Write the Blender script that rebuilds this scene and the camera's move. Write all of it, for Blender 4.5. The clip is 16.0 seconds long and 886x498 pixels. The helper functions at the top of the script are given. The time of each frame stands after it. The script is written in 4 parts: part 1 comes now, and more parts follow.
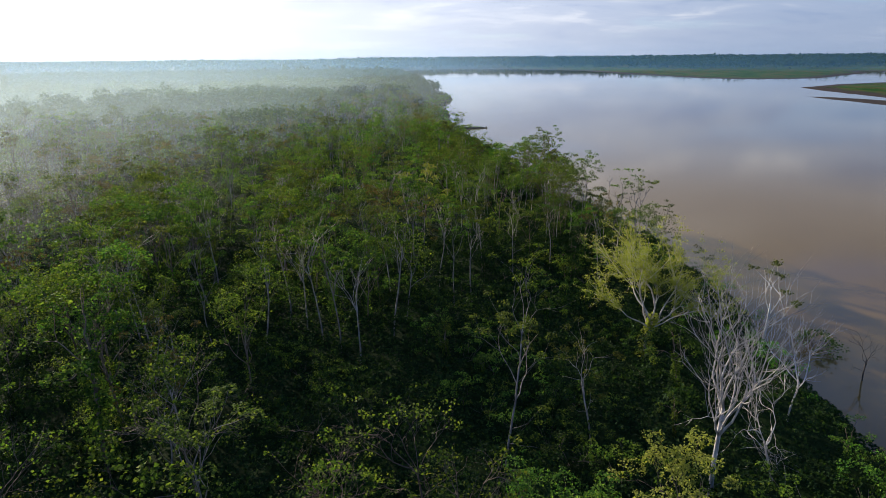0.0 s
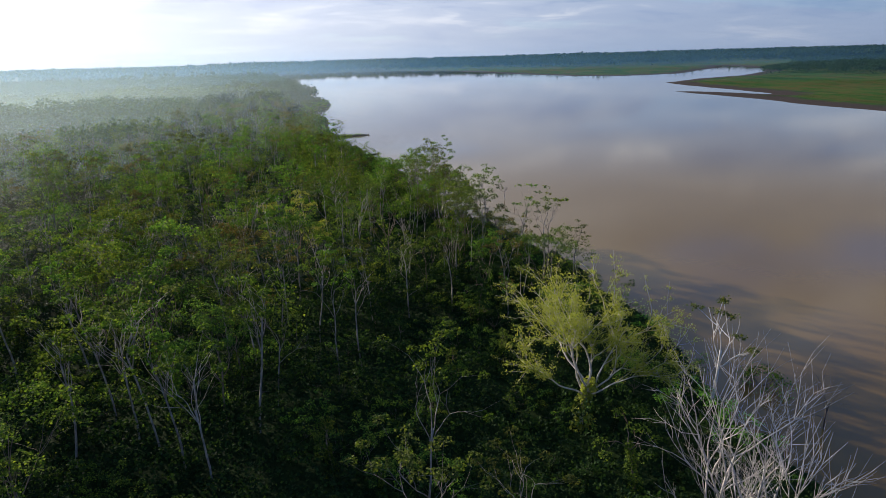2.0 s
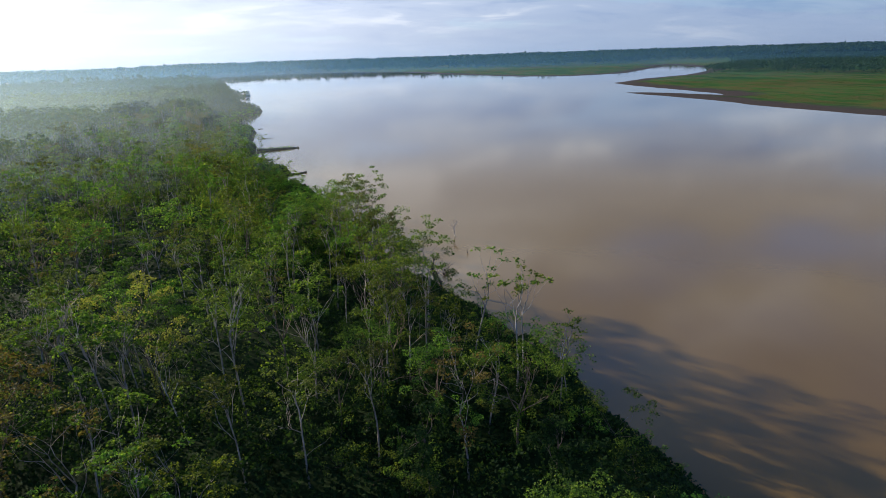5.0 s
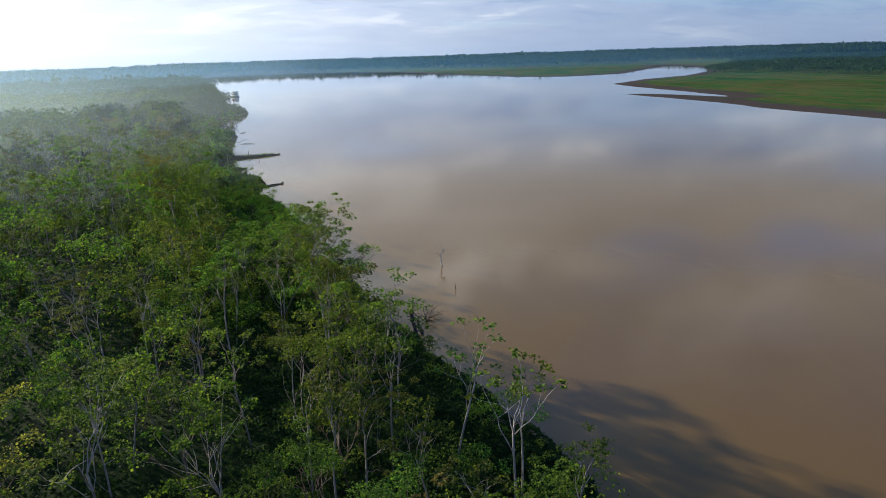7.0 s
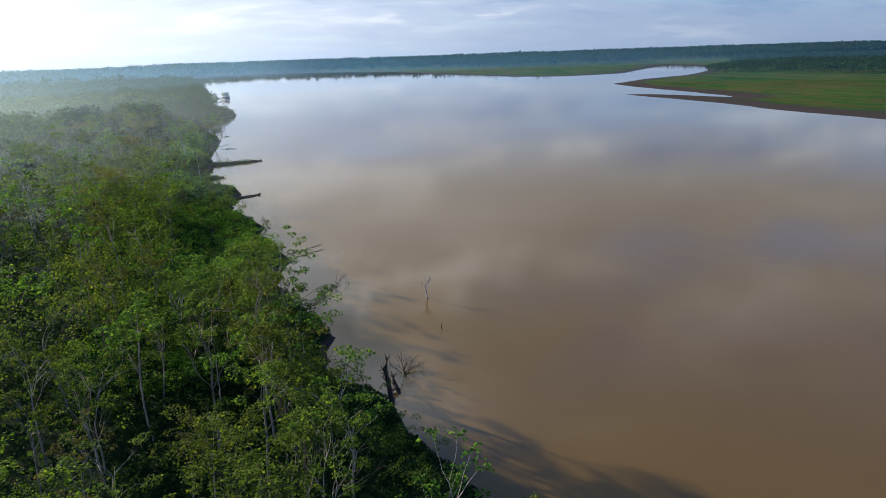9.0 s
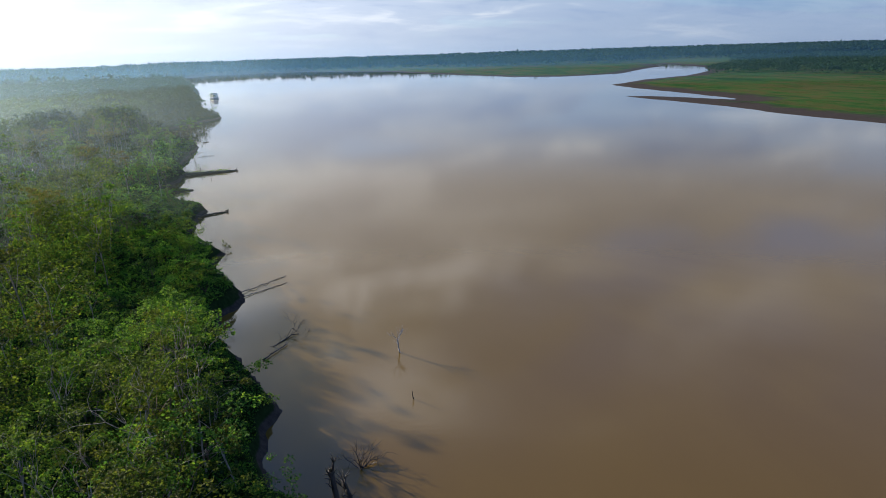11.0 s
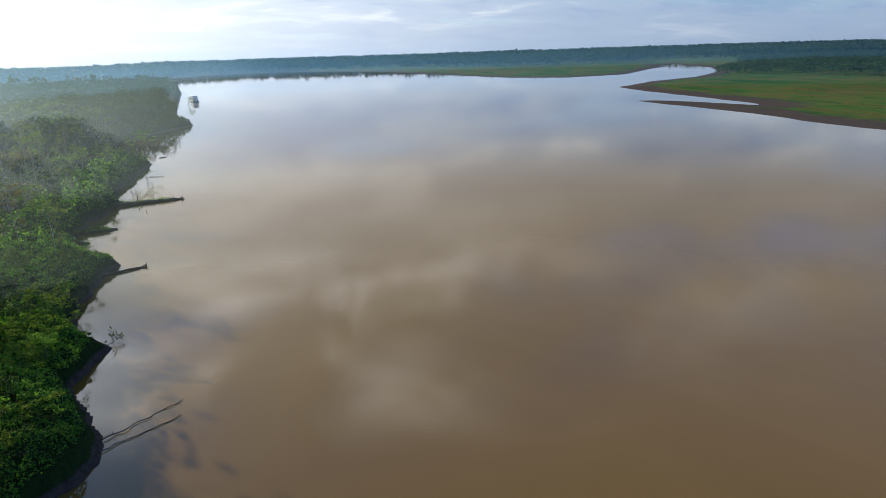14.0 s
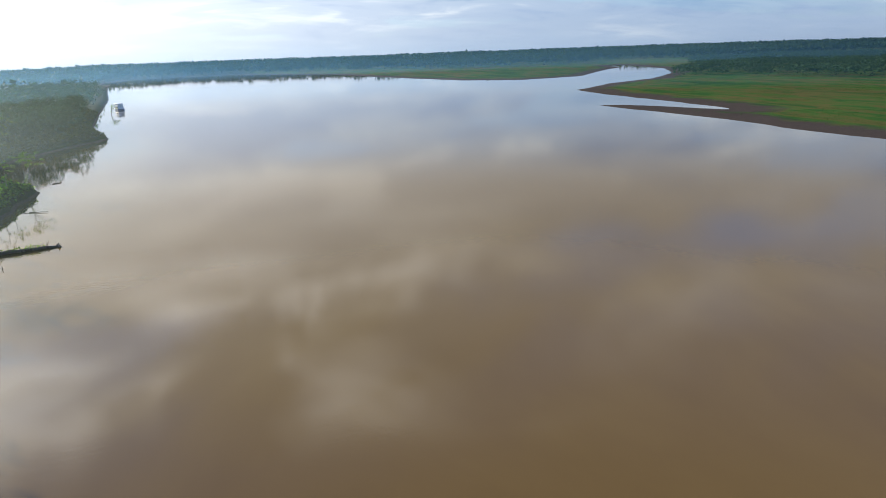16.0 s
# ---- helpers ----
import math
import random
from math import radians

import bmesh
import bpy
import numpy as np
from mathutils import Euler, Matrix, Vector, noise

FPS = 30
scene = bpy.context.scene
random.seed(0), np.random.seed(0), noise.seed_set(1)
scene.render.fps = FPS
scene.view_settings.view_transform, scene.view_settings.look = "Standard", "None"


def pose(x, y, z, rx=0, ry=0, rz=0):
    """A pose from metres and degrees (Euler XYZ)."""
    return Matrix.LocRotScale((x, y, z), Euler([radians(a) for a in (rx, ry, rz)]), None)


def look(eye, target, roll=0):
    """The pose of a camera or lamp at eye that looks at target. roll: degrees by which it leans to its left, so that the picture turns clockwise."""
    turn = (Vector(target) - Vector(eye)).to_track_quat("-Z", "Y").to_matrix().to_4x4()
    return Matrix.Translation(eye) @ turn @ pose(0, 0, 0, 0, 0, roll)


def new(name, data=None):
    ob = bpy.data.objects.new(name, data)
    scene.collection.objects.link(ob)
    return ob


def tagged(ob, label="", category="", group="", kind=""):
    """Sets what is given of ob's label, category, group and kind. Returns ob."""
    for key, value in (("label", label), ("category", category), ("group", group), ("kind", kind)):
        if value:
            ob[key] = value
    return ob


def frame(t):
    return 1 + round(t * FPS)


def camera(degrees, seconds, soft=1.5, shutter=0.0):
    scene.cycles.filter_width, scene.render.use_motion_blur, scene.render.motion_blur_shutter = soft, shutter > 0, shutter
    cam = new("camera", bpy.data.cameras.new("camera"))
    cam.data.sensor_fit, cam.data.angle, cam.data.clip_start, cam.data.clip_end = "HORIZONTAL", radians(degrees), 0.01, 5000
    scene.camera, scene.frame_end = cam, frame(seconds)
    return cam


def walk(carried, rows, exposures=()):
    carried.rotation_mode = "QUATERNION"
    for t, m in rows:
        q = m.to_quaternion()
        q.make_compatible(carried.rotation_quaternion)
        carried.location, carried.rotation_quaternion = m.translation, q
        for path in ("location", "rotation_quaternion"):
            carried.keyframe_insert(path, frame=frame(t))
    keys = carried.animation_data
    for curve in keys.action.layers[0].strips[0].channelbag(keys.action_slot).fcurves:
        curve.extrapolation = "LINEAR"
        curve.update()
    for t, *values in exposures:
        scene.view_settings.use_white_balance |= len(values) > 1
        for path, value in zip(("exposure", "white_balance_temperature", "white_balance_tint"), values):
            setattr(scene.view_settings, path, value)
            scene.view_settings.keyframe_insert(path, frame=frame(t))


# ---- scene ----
cam = camera(68.9, 16.0, soft=0.9)
PATH = [
    (0, (2.274, 5.215, 44.339), (2.254, 7.129, 43.761), -0.5),
    (0.5, (2.69, 10.32, 44.376), (2.756, 12.234, 43.799), -0.8),
    (1, (3.263, 16.213, 44.455), (3.364, 18.125, 43.877), -0.9),
    (1.5, (3.827, 21.749, 44.431), (3.978, 23.658, 43.853), -1.1),
    (2, (4.322, 27.521, 44.429), (4.636, 29.41, 43.851), -1.6),
    (2.5, (5.267, 33.788, 44.573), (5.687, 35.655, 43.991), -2.1),
    (3, (6.682, 39.911, 44.726), (7.122, 41.773, 44.144), -1.9),
    (3.5, (8.531, 47.245, 44.957), (8.985, 49.103, 44.375), -1.8),
    (4, (10.429, 54.007, 45.014), (10.889, 55.864, 44.432), -1.8),
    (6.5, (21.419, 84.829, 45.056), (21.894, 86.683, 44.474), -1.9),
    (7, (23.337, 89.703, 45.025), (23.813, 91.556, 44.442), -1.8),
    (7.5, (25.404, 94.691, 44.987), (25.882, 96.544, 44.404), -1.8),
    (8, (27.184, 99.151, 44.947), (27.664, 101.002, 44.363), -1.8),
    (8.5, (29.097, 103.901, 44.935), (29.579, 105.753, 44.351), -1.8),
    (9, (30.829, 108.341, 44.788), (31.31, 110.192, 44.204), -1.9),
    (11.5, (42.37, 133.309, 46.359), (42.859, 135.157, 45.771), -1.8),
    (12, (44.929, 139.708, 46.717), (45.419, 141.556, 46.129), -1.8),
    (12.5, (47.496, 147.449, 47.046), (47.986, 149.296, 46.457), -1.8),
    (13, (50.171, 155.744, 46.982), (50.661, 157.592, 46.392), -1.9),
    (13.5, (53.333, 165.431, 47.062), (53.825, 167.278, 46.473), -1.8),
    (14, (56.015, 175.567, 47.051), (56.507, 177.414, 46.46), -1.8),
    (14.5, (59.143, 186.192, 47.12), (59.637, 188.038, 46.53), -1.7),
    (15, (62.194, 196.964, 47.229), (62.687, 198.811, 46.639), -1.7),
    (15.5, (65.562, 208.078, 47.383), (66.064, 209.922, 46.793), -1.7),
    (16, (68.744, 219.338, 47.606), (69.37, 221.144, 47.014), -2.0),
]
walk(cam, [(t, look(eye, target, roll)) for t, eye, target, roll in PATH], [(0, 1.0, 6300, 16), (2, 0.94, 6300, 16), (4, 1.10, 6250, 15), (9, 1.09, 6180, 13), (14, 1.18, 6380, 11), (16, 1.31, 6420, 10)])

# ---- world, sun ----
SUN_ELEVATION, SUN_TURN = radians(14.5), radians(38)  # the sun stands low, this far to the left of +y
SUN_DIR = Vector((-math.sin(SUN_TURN) * math.cos(SUN_ELEVATION), math.cos(SUN_TURN) * math.cos(SUN_ELEVATION), math.sin(SUN_ELEVATION)))
sun = new("sun", bpy.data.lights.new("sun", "SUN"))
sun.data.energy, sun.data.angle, sun.data.color = 5.0, radians(0.8), (1.0, 0.88, 0.70)
sun.matrix_world = look(SUN_DIR * 300, (0, 0, 0))


class Nodes:
    """Short hand for a node tree."""

    def __init__(self, tree):
        self.tree = tree
        tree.nodes.clear()

    def add(self, kind, inputs=None, **props):
        node = self.tree.nodes.new(kind)
        for key, value in props.items():
            setattr(node, key, value)
        for key, value in (inputs or {}).items():
            self.set(node, key, value)
        return node

    def set(self, node, key, value):
        socket = node.inputs[key]
        if isinstance(value, bpy.types.NodeSocket):
            self.tree.links.new(value, socket)
        elif isinstance(value, bpy.types.Node):
            self.tree.links.new(value.outputs[0], socket)
        else:
            socket.default_value = value

    def math(self, op, a, b=0.0, clamp=False):
        return self.add("ShaderNodeMath", {0: a, 1: b}, operation=op, use_clamp=clamp).outputs[0]

    def vmath(self, op, a, b=(0, 0, 0), out=0):
        return self.add("ShaderNodeVectorMath", {0: a, 1: b}, operation=op).outputs[out]

    def noise(self, vector, scale, detail=3.0, rough=0.5, distort=0.0):
        return self.add("ShaderNodeTexNoise", {"Vector": vector, "Scale": scale, "Detail": detail, "Roughness": rough, "Distortion": distort}).outputs["Fac"]

    def ramp(self, fac, stops, ease="LINEAR"):
        node = self.add("ShaderNodeValToRGB", {"Fac": fac})
        node.color_ramp.interpolation = ease
        marks = node.color_ramp.elements
        while len(marks) < len(stops):
            marks.new(0.5)
        for mark, (at, colour) in zip(marks, stops):
            mark.position, mark.color = at, (*colour, 1) if len(colour) == 3 else colour
        return node.outputs[0]

    def mix(self, fac, a, b, blend="MIX"):
        node = self.add("ShaderNodeMix", data_type="RGBA", blend_type=blend)
        for key, value in ((0, fac), (6, a), (7, b)):
            self.set(node, key, (*value, 1) if isinstance(value, tuple) and len(value) == 3 else value)
        return node.outputs[2]


def grey(v):
    return (v, v, v)


world = bpy.data.worlds.new("sky")
scene.world = world
world.use_nodes = True
w = Nodes(world.node_tree)
way = w.add("ShaderNodeTexCoord").outputs["Generated"]
clear = w.add("ShaderNodeTexSky", sky_type="NISHITA", sun_disc=False, sun_elevation=SUN_ELEVATION, sun_rotation=-SUN_TURN, altitude=100, dust_density=1.0, air_density=1.0, ozone_density=2.0)
clear_sky = w.vmath("SCALE", w.vmath("MULTIPLY", clear.outputs[0], (0.55, 0.80, 1.22)))
clear_sky.node.inputs["Scale"].default_value = 0.26
split = w.add("ShaderNodeSeparateXYZ", {0: way})
up = w.math("MAXIMUM", split.outputs["Z"], 0.0)
toward = w.math("MAXIMUM", w.vmath("DOT_PRODUCT", way, tuple(SUN_DIR), "Value"), 0.0)
# a deck of broken cloud overhead, thinning towards the zenith
lift = w.math("ADD", up, 0.15)
deck = w.add("ShaderNodeCombineXYZ", {0: w.math("DIVIDE", split.outputs["X"], lift), 1: w.math("DIVIDE", split.outputs["Y"], lift), 2: 3.7}).outputs[0]
drawn = w.vmath("ADD", w.vmath("MULTIPLY", deck, (0.75, 1.0, 1.0)), (1.4, 0.35, 0.0))
big = w.noise(drawn, 0.45, 4.0, 0.5, 0.3)
fine = w.noise(drawn, 1.6, 3.0, 0.5, 0.3)
mass = w.math("ADD", w.math("ADD", w.math("MULTIPLY", big, 0.7), w.math("MULTIPLY", fine, 0.3)), w.math("SUBTRACT", 0.08, w.math("MULTIPLY", up, 0.43)))
cover = w.math("MAXIMUM", w.ramp(mass, [(0.36, grey(0.06)), (0.50, grey(1.0))], "EASE"), w.ramp(up, [(0.16, grey(0.85)), (0.36, grey(0))], "EASE"))
glow = w.math("ADD", w.math("MULTIPLY", w.math("POWER", toward, 3.0), 1.15), w.math("MULTIPLY", w.math("POWER", toward, 40.0), 5.0))
high = w.ramp(up, [(0.26, grey(0)), (0.40, grey(1))], "EASE")
puffs = w.math("ADD", w.math("MULTIPLY", w.noise(drawn, 0.8, 5.0, 0.55, 0.5), 0.58), w.math("MULTIPLY", w.noise(drawn, 2.3, 4.0, 0.55, 0.7), 0.42))
soft_puffs = w.math("ADD", 0.5, w.math("MULTIPLY", w.math("SUBTRACT", puffs, 0.5), w.ramp(up, [(0.03, grey(0.45)), (0.10, grey(0.95)), (0.22, grey(0.7))], "EASE")))
low_cloud = w.ramp(soft_puffs, [(0.40, (0.23, 0.38, 0.64)), (0.5, (0.41, 0.55, 0.75)), (0.60, (0.80, 0.89, 0.97))], "EASE")
high_cloud = w.ramp(soft_puffs, [(0.40, (0.32, 0.37, 0.46)), (0.5, (0.46, 0.49, 0.54)), (0.60, (0.69, 0.71, 0.73))], "EASE")
thick = w.mix(w.ramp(up, [(0.12, grey(0)), (0.21, grey(1))], "EASE"), low_cloud, high_cloud)
# cloud well above the horizon on the sun's side is lit through
zenith = w.ramp(up, [(0.66, grey(1)), (0.88, grey(0.1))], "EASE")
through_lit = w.math("MULTIPLY", w.math("MULTIPLY", w.math("MULTIPLY", high, zenith), w.math("POWER", toward, 1.8)), 8.0)
bright = w.add("ShaderNodeCombineXYZ", {0: through_lit, 1: through_lit, 2: through_lit}).outputs[0]
thick = w.vmath("ADD", thick, w.vmath("MULTIPLY", bright, w.ramp(puffs, [(0.42, grey(0)), (0.64, (1.0, 0.97, 0.92))], "EASE")))
lit = w.vmath("ADD", thick, w.vmath("SCALE", (1.0, 0.95, 0.87)))
w.set(lit.node.inputs[1].links[0].from_node, "Scale", glow)
low = w.math("POWER", w.math("SUBTRACT", 1.0, up), 24.0)
hazy = w.mix(w.math("MULTIPLY", low, 0.75), lit, w.vmath("ADD", (0.39, 0.48, 0.62), w.vmath("MULTIPLY", (0.9, 0.88, 0.82), w.add("ShaderNodeCombineXYZ", {0: glow, 1: glow, 2: glow}).outputs[0])))
sky = w.mix(w.math("MAXIMUM", cover, low), clear_sky, hazy)
w.add("ShaderNodeOutputWorld", {0: w.add("ShaderNodeBackground", {"Color": sky, "Strength": 0.395})})


# ---- materials ----
def material(name):
    m = bpy.data.materials.new(name)
    m.use_nodes = True
    return m, Nodes(m.node_tree)


def finish(n, shader, bump=None, strength=0.3, distance=0.1):
    if bump is not None:
        n.set(shader, "Normal", n.add("ShaderNodeBump", {"Height": bump, "Strength": strength, "Distance": distance}))
    n.add("ShaderNodeOutputMaterial", {0: shader})


def leaf_material(name, dark, mid, light, glow=0.4, hue=0.05, dry=None):
    """Leaves: each one a shade of its own, each plant a tint of its own, light passing through."""
    m, n = material(name)
    own = n.add("ShaderNodeNewGeometry").outputs["Random Per Island"]
    plant = n.add("ShaderNodeObjectInfo").outputs["Random"]
    place = n.add("ShaderNodeNewGeometry").outputs["Position"]
    patch = n.noise(place, 0.16, 3.0)
    fac = n.math("ADD", n.math("MULTIPLY", own, 0.4), n.math("ADD", n.math("MULTIPLY", patch, 0.45), n.math("MULTIPLY", n.noise(place, 0.8, 2.0), 0.3)))
    colour = n.ramp(fac, [(0.2, dark), (0.55, mid), (0.9, light)])
    if dry:
        colour = n.mix(n.ramp(n.math("ADD", n.math("MULTIPLY", n.noise(place, 0.09, 2.0), 0.7), n.math("MULTIPLY", own, 0.3)), [(0.63, grey(0)), (0.78, grey(0.5))]), colour, dry)
    shade = n.add("ShaderNodeHueSaturation", {"Color": colour, "Hue": n.math("ADD", 0.5 - hue / 2, n.math("MULTIPLY", plant, hue)), "Value": n.math("ADD", 0.75, n.math("MULTIPLY", plant, 0.6))}).outputs[0]
    face = n.add("ShaderNodeBsdfPrincipled", {"Base Color": shade, "Roughness": 0.7, "Specular IOR Level": 0.05})
    back = n.add("ShaderNodeBsdfTranslucent", {"Color": n.mix(1.0, shade, (0.97, 1.0, 0.44), "MULTIPLY")})
    finish(n, n.add("ShaderNodeMixShader", {0: glow, 1: face, 2: back}))
    return m


def bark_material(name, dark, light, rough=0.85, scale=2.2):
    m, n = material(name)
    place = n.add("ShaderNodeTexCoord").outputs["Object"]
    drawn = n.vmath("MULTIPLY", place, (1, 1, 0.35))
    a, b = n.noise(drawn, scale, 5.0, 0.6), n.noise(place, scale * 9, 3.0)
    plant = n.add("ShaderNodeObjectInfo").outputs["Random"]
    colour = n.ramp(n.math("ADD", n.math("MULTIPLY", a, 0.7), n.math("MULTIPLY", b, 0.3)), [(0.36, dark), (0.62, light)])
    colour = n.add("ShaderNodeHueSaturation", {"Color": colour, "Value": n.math("ADD", 0.7, n.math("MULTIPLY", plant, 0.5))}).outputs[0]
    finish(n, n.add("ShaderNodeBsdfPrincipled", {"Base Color": colour, "Roughness": rough, "Specular IOR Level": 0.2}), b, 0.5, 0.03)
    return m


LEAF_FOREST = leaf_material("forest_leaf", (0.015, 0.037, 0.011), (0.062, 0.122, 0.021), (0.22, 0.285, 0.042), 0.50, 0.05)
LEAF_BRIGHT = leaf_material("bright_leaf", (0.018, 0.046, 0.009), (0.062, 0.118, 0.018), (0.20, 0.25, 0.037), 0.48, 0.05)
LEAF_PALE = leaf_material("pale_yellow_leaf", (0.14, 0.17, 0.035), (0.24, 0.26, 0.05), (0.36, 0.36, 0.09), 0.45, 0.02)
LEAF_OLIVE = leaf_material("olive_leaf", (0.020, 0.034, 0.011), (0.064, 0.088, 0.020), (0.17, 0.185, 0.040), 0.45, 0.05, (0.13, 0.125, 0.035))
LEAF_RUST = leaf_material("rust_leaf", (0.055, 0.050, 0.018), (0.115, 0.098, 0.028), (0.18, 0.155, 0.045), 0.4, 0.03)
# shade under the trees is put into this leaf colour; the bank leaf stays bright
LEAF_VINE_SHADED = leaf_material("vine_leaf", (0.006, 0.015, 0.007), (0.016, 0.036, 0.011), (0.050, 0.086, 0.019), 0.38, 0.03)
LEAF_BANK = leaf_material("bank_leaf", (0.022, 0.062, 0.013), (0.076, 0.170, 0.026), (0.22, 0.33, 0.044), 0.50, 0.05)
LEAF_MEADOW = leaf_material("meadow_leaf", (0.012, 0.044, 0.010), (0.020, 0.068, 0.012), (0.040, 0.098, 0.016), 0.35, 0.01)
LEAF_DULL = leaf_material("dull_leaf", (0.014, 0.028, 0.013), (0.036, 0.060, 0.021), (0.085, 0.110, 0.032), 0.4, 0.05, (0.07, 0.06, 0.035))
# bluer and flatter than the nearer leaves: distance haze put into the colour
LEAF_FAR_HAZED = leaf_material("far_leaf", (0.014, 0.036, 0.028), (0.024, 0.054, 0.034), (0.040, 0.076, 0.040), 0.3, 0.03)
BARK_PALE = bark_material("pale_bark", (0.105, 0.092, 0.074), (0.36, 0.33, 0.28))
BARK_WHITE = bark_material("white_bark", (0.30, 0.27, 0.22), (0.64, 0.60, 0.53))
BARK_BROWN = bark_material("brown_bark", (0.07, 0.05, 0.035), (0.20, 0.16, 0.115))
BARK_DRY = bark_material("dry_twigs", (0.06, 0.046, 0.034), (0.19, 0.15, 0.11))
BARK_WET = bark_material("wet_wood", (0.018, 0.013, 0.010), (0.07, 0.052, 0.038), 0.6)


def water_material():
    m, n = material("muddy_water")
    place = n.add("ShaderNodeNewGeometry").outputs["Position"]
    silt = n.noise(n.vmath("MULTIPLY", place, (1, 0.6, 1)), 0.011, 5.0, 0.6, 0.8)
    colour = n.ramp(silt, [(0.3, (0.108, 0.064, 0.013)), (0.7, (0.142, 0.089, 0.021))])
    ripple = n.math("ADD", n.noise(n.vmath("MULTIPLY", place, (1, 1.6, 1)), 0.9, 4.0, 0.55), n.math("MULTIPLY", n.noise(place, 0.12, 2.0), 1.5))
    wind = n.ramp(n.noise(place, 0.012, 3.0), [(0.42, grey(0.01)), (0.62, grey(0.045))])
    finish(n, n.add("ShaderNodeBsdfPrincipled", {"Base Color": colour, "Roughness": wind, "IOR": 1.33}), ripple, 0.05, 0.12)
    return m


def ground_material():
    m, n = material("river_land")
    place = n.add("ShaderNodeNewGeometry").outputs["Position"]
    xyz = n.add("ShaderNodeSeparateXYZ", {0: place})
    rough, fine = n.noise(place, 0.05, 5.0, 0.6), n.noise(place, 1.1, 5.0, 0.65)
    mud = n.ramp(fine, [(0.3, (0.026, 0.021, 0.018)), (0.7, (0.066, 0.053, 0.043))])
    bands = n.noise(n.vmath("MULTIPLY", place, (0.042, 0.007, 1.0)), 1.0, 5.0, 0.62, 0.5)
    grass = n.ramp(n.math("ADD", n.math("MULTIPLY", bands, 0.8), n.math("MULTIPLY", fine, 0.2)),
                   [(0.34, (0.009, 0.036, 0.009)), (0.43, (0.015, 0.060, 0.011)), (0.49, (0.034, 0.082, 0.014)), (0.55, (0.080, 0.062, 0.020)), (0.62, (0.016, 0.060, 0.011))])
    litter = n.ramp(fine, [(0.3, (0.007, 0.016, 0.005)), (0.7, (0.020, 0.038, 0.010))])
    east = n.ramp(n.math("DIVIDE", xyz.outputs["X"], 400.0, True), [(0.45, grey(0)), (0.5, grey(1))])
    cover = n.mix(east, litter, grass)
    rise = n.math("ADD", xyz.outputs["Z"], n.math("MULTIPLY", n.math("SUBTRACT", rough, 0.5), 0.9))
    edge = n.mix(east, n.ramp(n.math("DIVIDE", rise, 4.0), [(0.18, grey(0)), (0.26, grey(1))]), n.ramp(n.math("DIVIDE", rise, 4.0), [(0.15, grey(0)), (0.24, grey(1))]))
    finish(n, n.add("ShaderNodeBsdfPrincipled", {"Base Color": n.mix(edge, mud, cover), "Roughness": 0.95, "Specular IOR Level": 0.03}), fine, 0.6, 0.25)
    return m


def plain(name, colour, rough=0.6, wear=0.3, metal=0.0):
    m, n = material(name)
    place = n.add("ShaderNodeTexCoord").outputs["Object"]
    worn = n.noise(place, 1.5, 5.0, 0.65)
    colour = n.mix(n.ramp(worn, [(0.45, grey(0)), (0.75, grey(wear))]), colour, tuple(c * 0.35 + 0.02 for c in colour))
    finish(n, n.add("ShaderNodeBsdfPrincipled", {"Base Color": colour, "Roughness": rough, "Metallic": metal}), worn, 0.2, 0.02)
    return m


WATER, LAND = water_material(), ground_material()


# ---- arithmetic of the land ----
LATTICE = np.random.RandomState(5).rand(256, 256)


def value_noise(x, y, cell, seed=0):
    x, y = np.asarray(x, float) / cell + 17.3 * seed, np.asarray(y, float) / cell + 41.7 * seed
    i, j = np.floor(x).astype(int), np.floor(y).astype(int)
    u, v = x - i, y - j
    u, v = u * u * (3 - 2 * u), v * v * (3 - 2 * v)
    g = lambda a, b: LATTICE[a % 256, b % 256]  # noqa: E731
    return (g(i, j) * (1 - u) + g(i + 1, j) * u) * (1 - v) + (g(i, j + 1) * (1 - u) + g(i + 1, j + 1) * u) * v


def fbm(x, y, cell, seed=0, octaves=4):
    return sum(value_noise(x, y, cell / 2**k, seed + k) / 2**k for k in range(octaves)) / (2 - 2 ** (1 - octaves))


# the river's edge: the wooded west bank from south to north, then the far bank, the side arm and the east bank back to the south
WEST = [(70, -900), (64, -200), (56, 0), (50, 70), (50, 92), (53, 108), (52, 148), (48, 160), (44, 172), (43, 182), (37, 189), (35, 197), (37.5, 208), (34, 215), (33, 225),
        (28, 234), (28, 245), (32, 252), (28, 267), (24.5, 274), (25.5, 288), (20, 297), (16, 306), (17.5, 322), (19, 337), (10, 346), (1.5, 369), (3.5, 395), (7, 410), (1.5, 430), (1, 458),
        (3.5, 500), (-6, 512), (-22, 528), (-30, 560), (-28, 602), (-12, 642), (2, 668), (7, 680), (-2, 702), (-14, 760), (-26, 880), (-48, 1127), (-133, 1817)]
FAR = [(-100, 1990), (0, 2090), (120, 2080), (249, 1913), (340, 1739), (400, 1374), (443, 1181), (505, 1105), (619, 1125), (779, 1299), (866, 1379), (915, 1500),
       (950, 1500), (930, 1420), (860, 1240), (760, 1090), (701, 1033), (636, 976), (542, 929), (449, 852), (433, 771), (430, 697), (424, 630), (418, 585), (412, 600),
       (398, 640), (382, 670), (363, 682), (366, 620), (370, 543), (364, 486), (369, 423), (380, 300), (410, 0), (430, -900)]
RIVER = np.array(WEST + FAR, float)


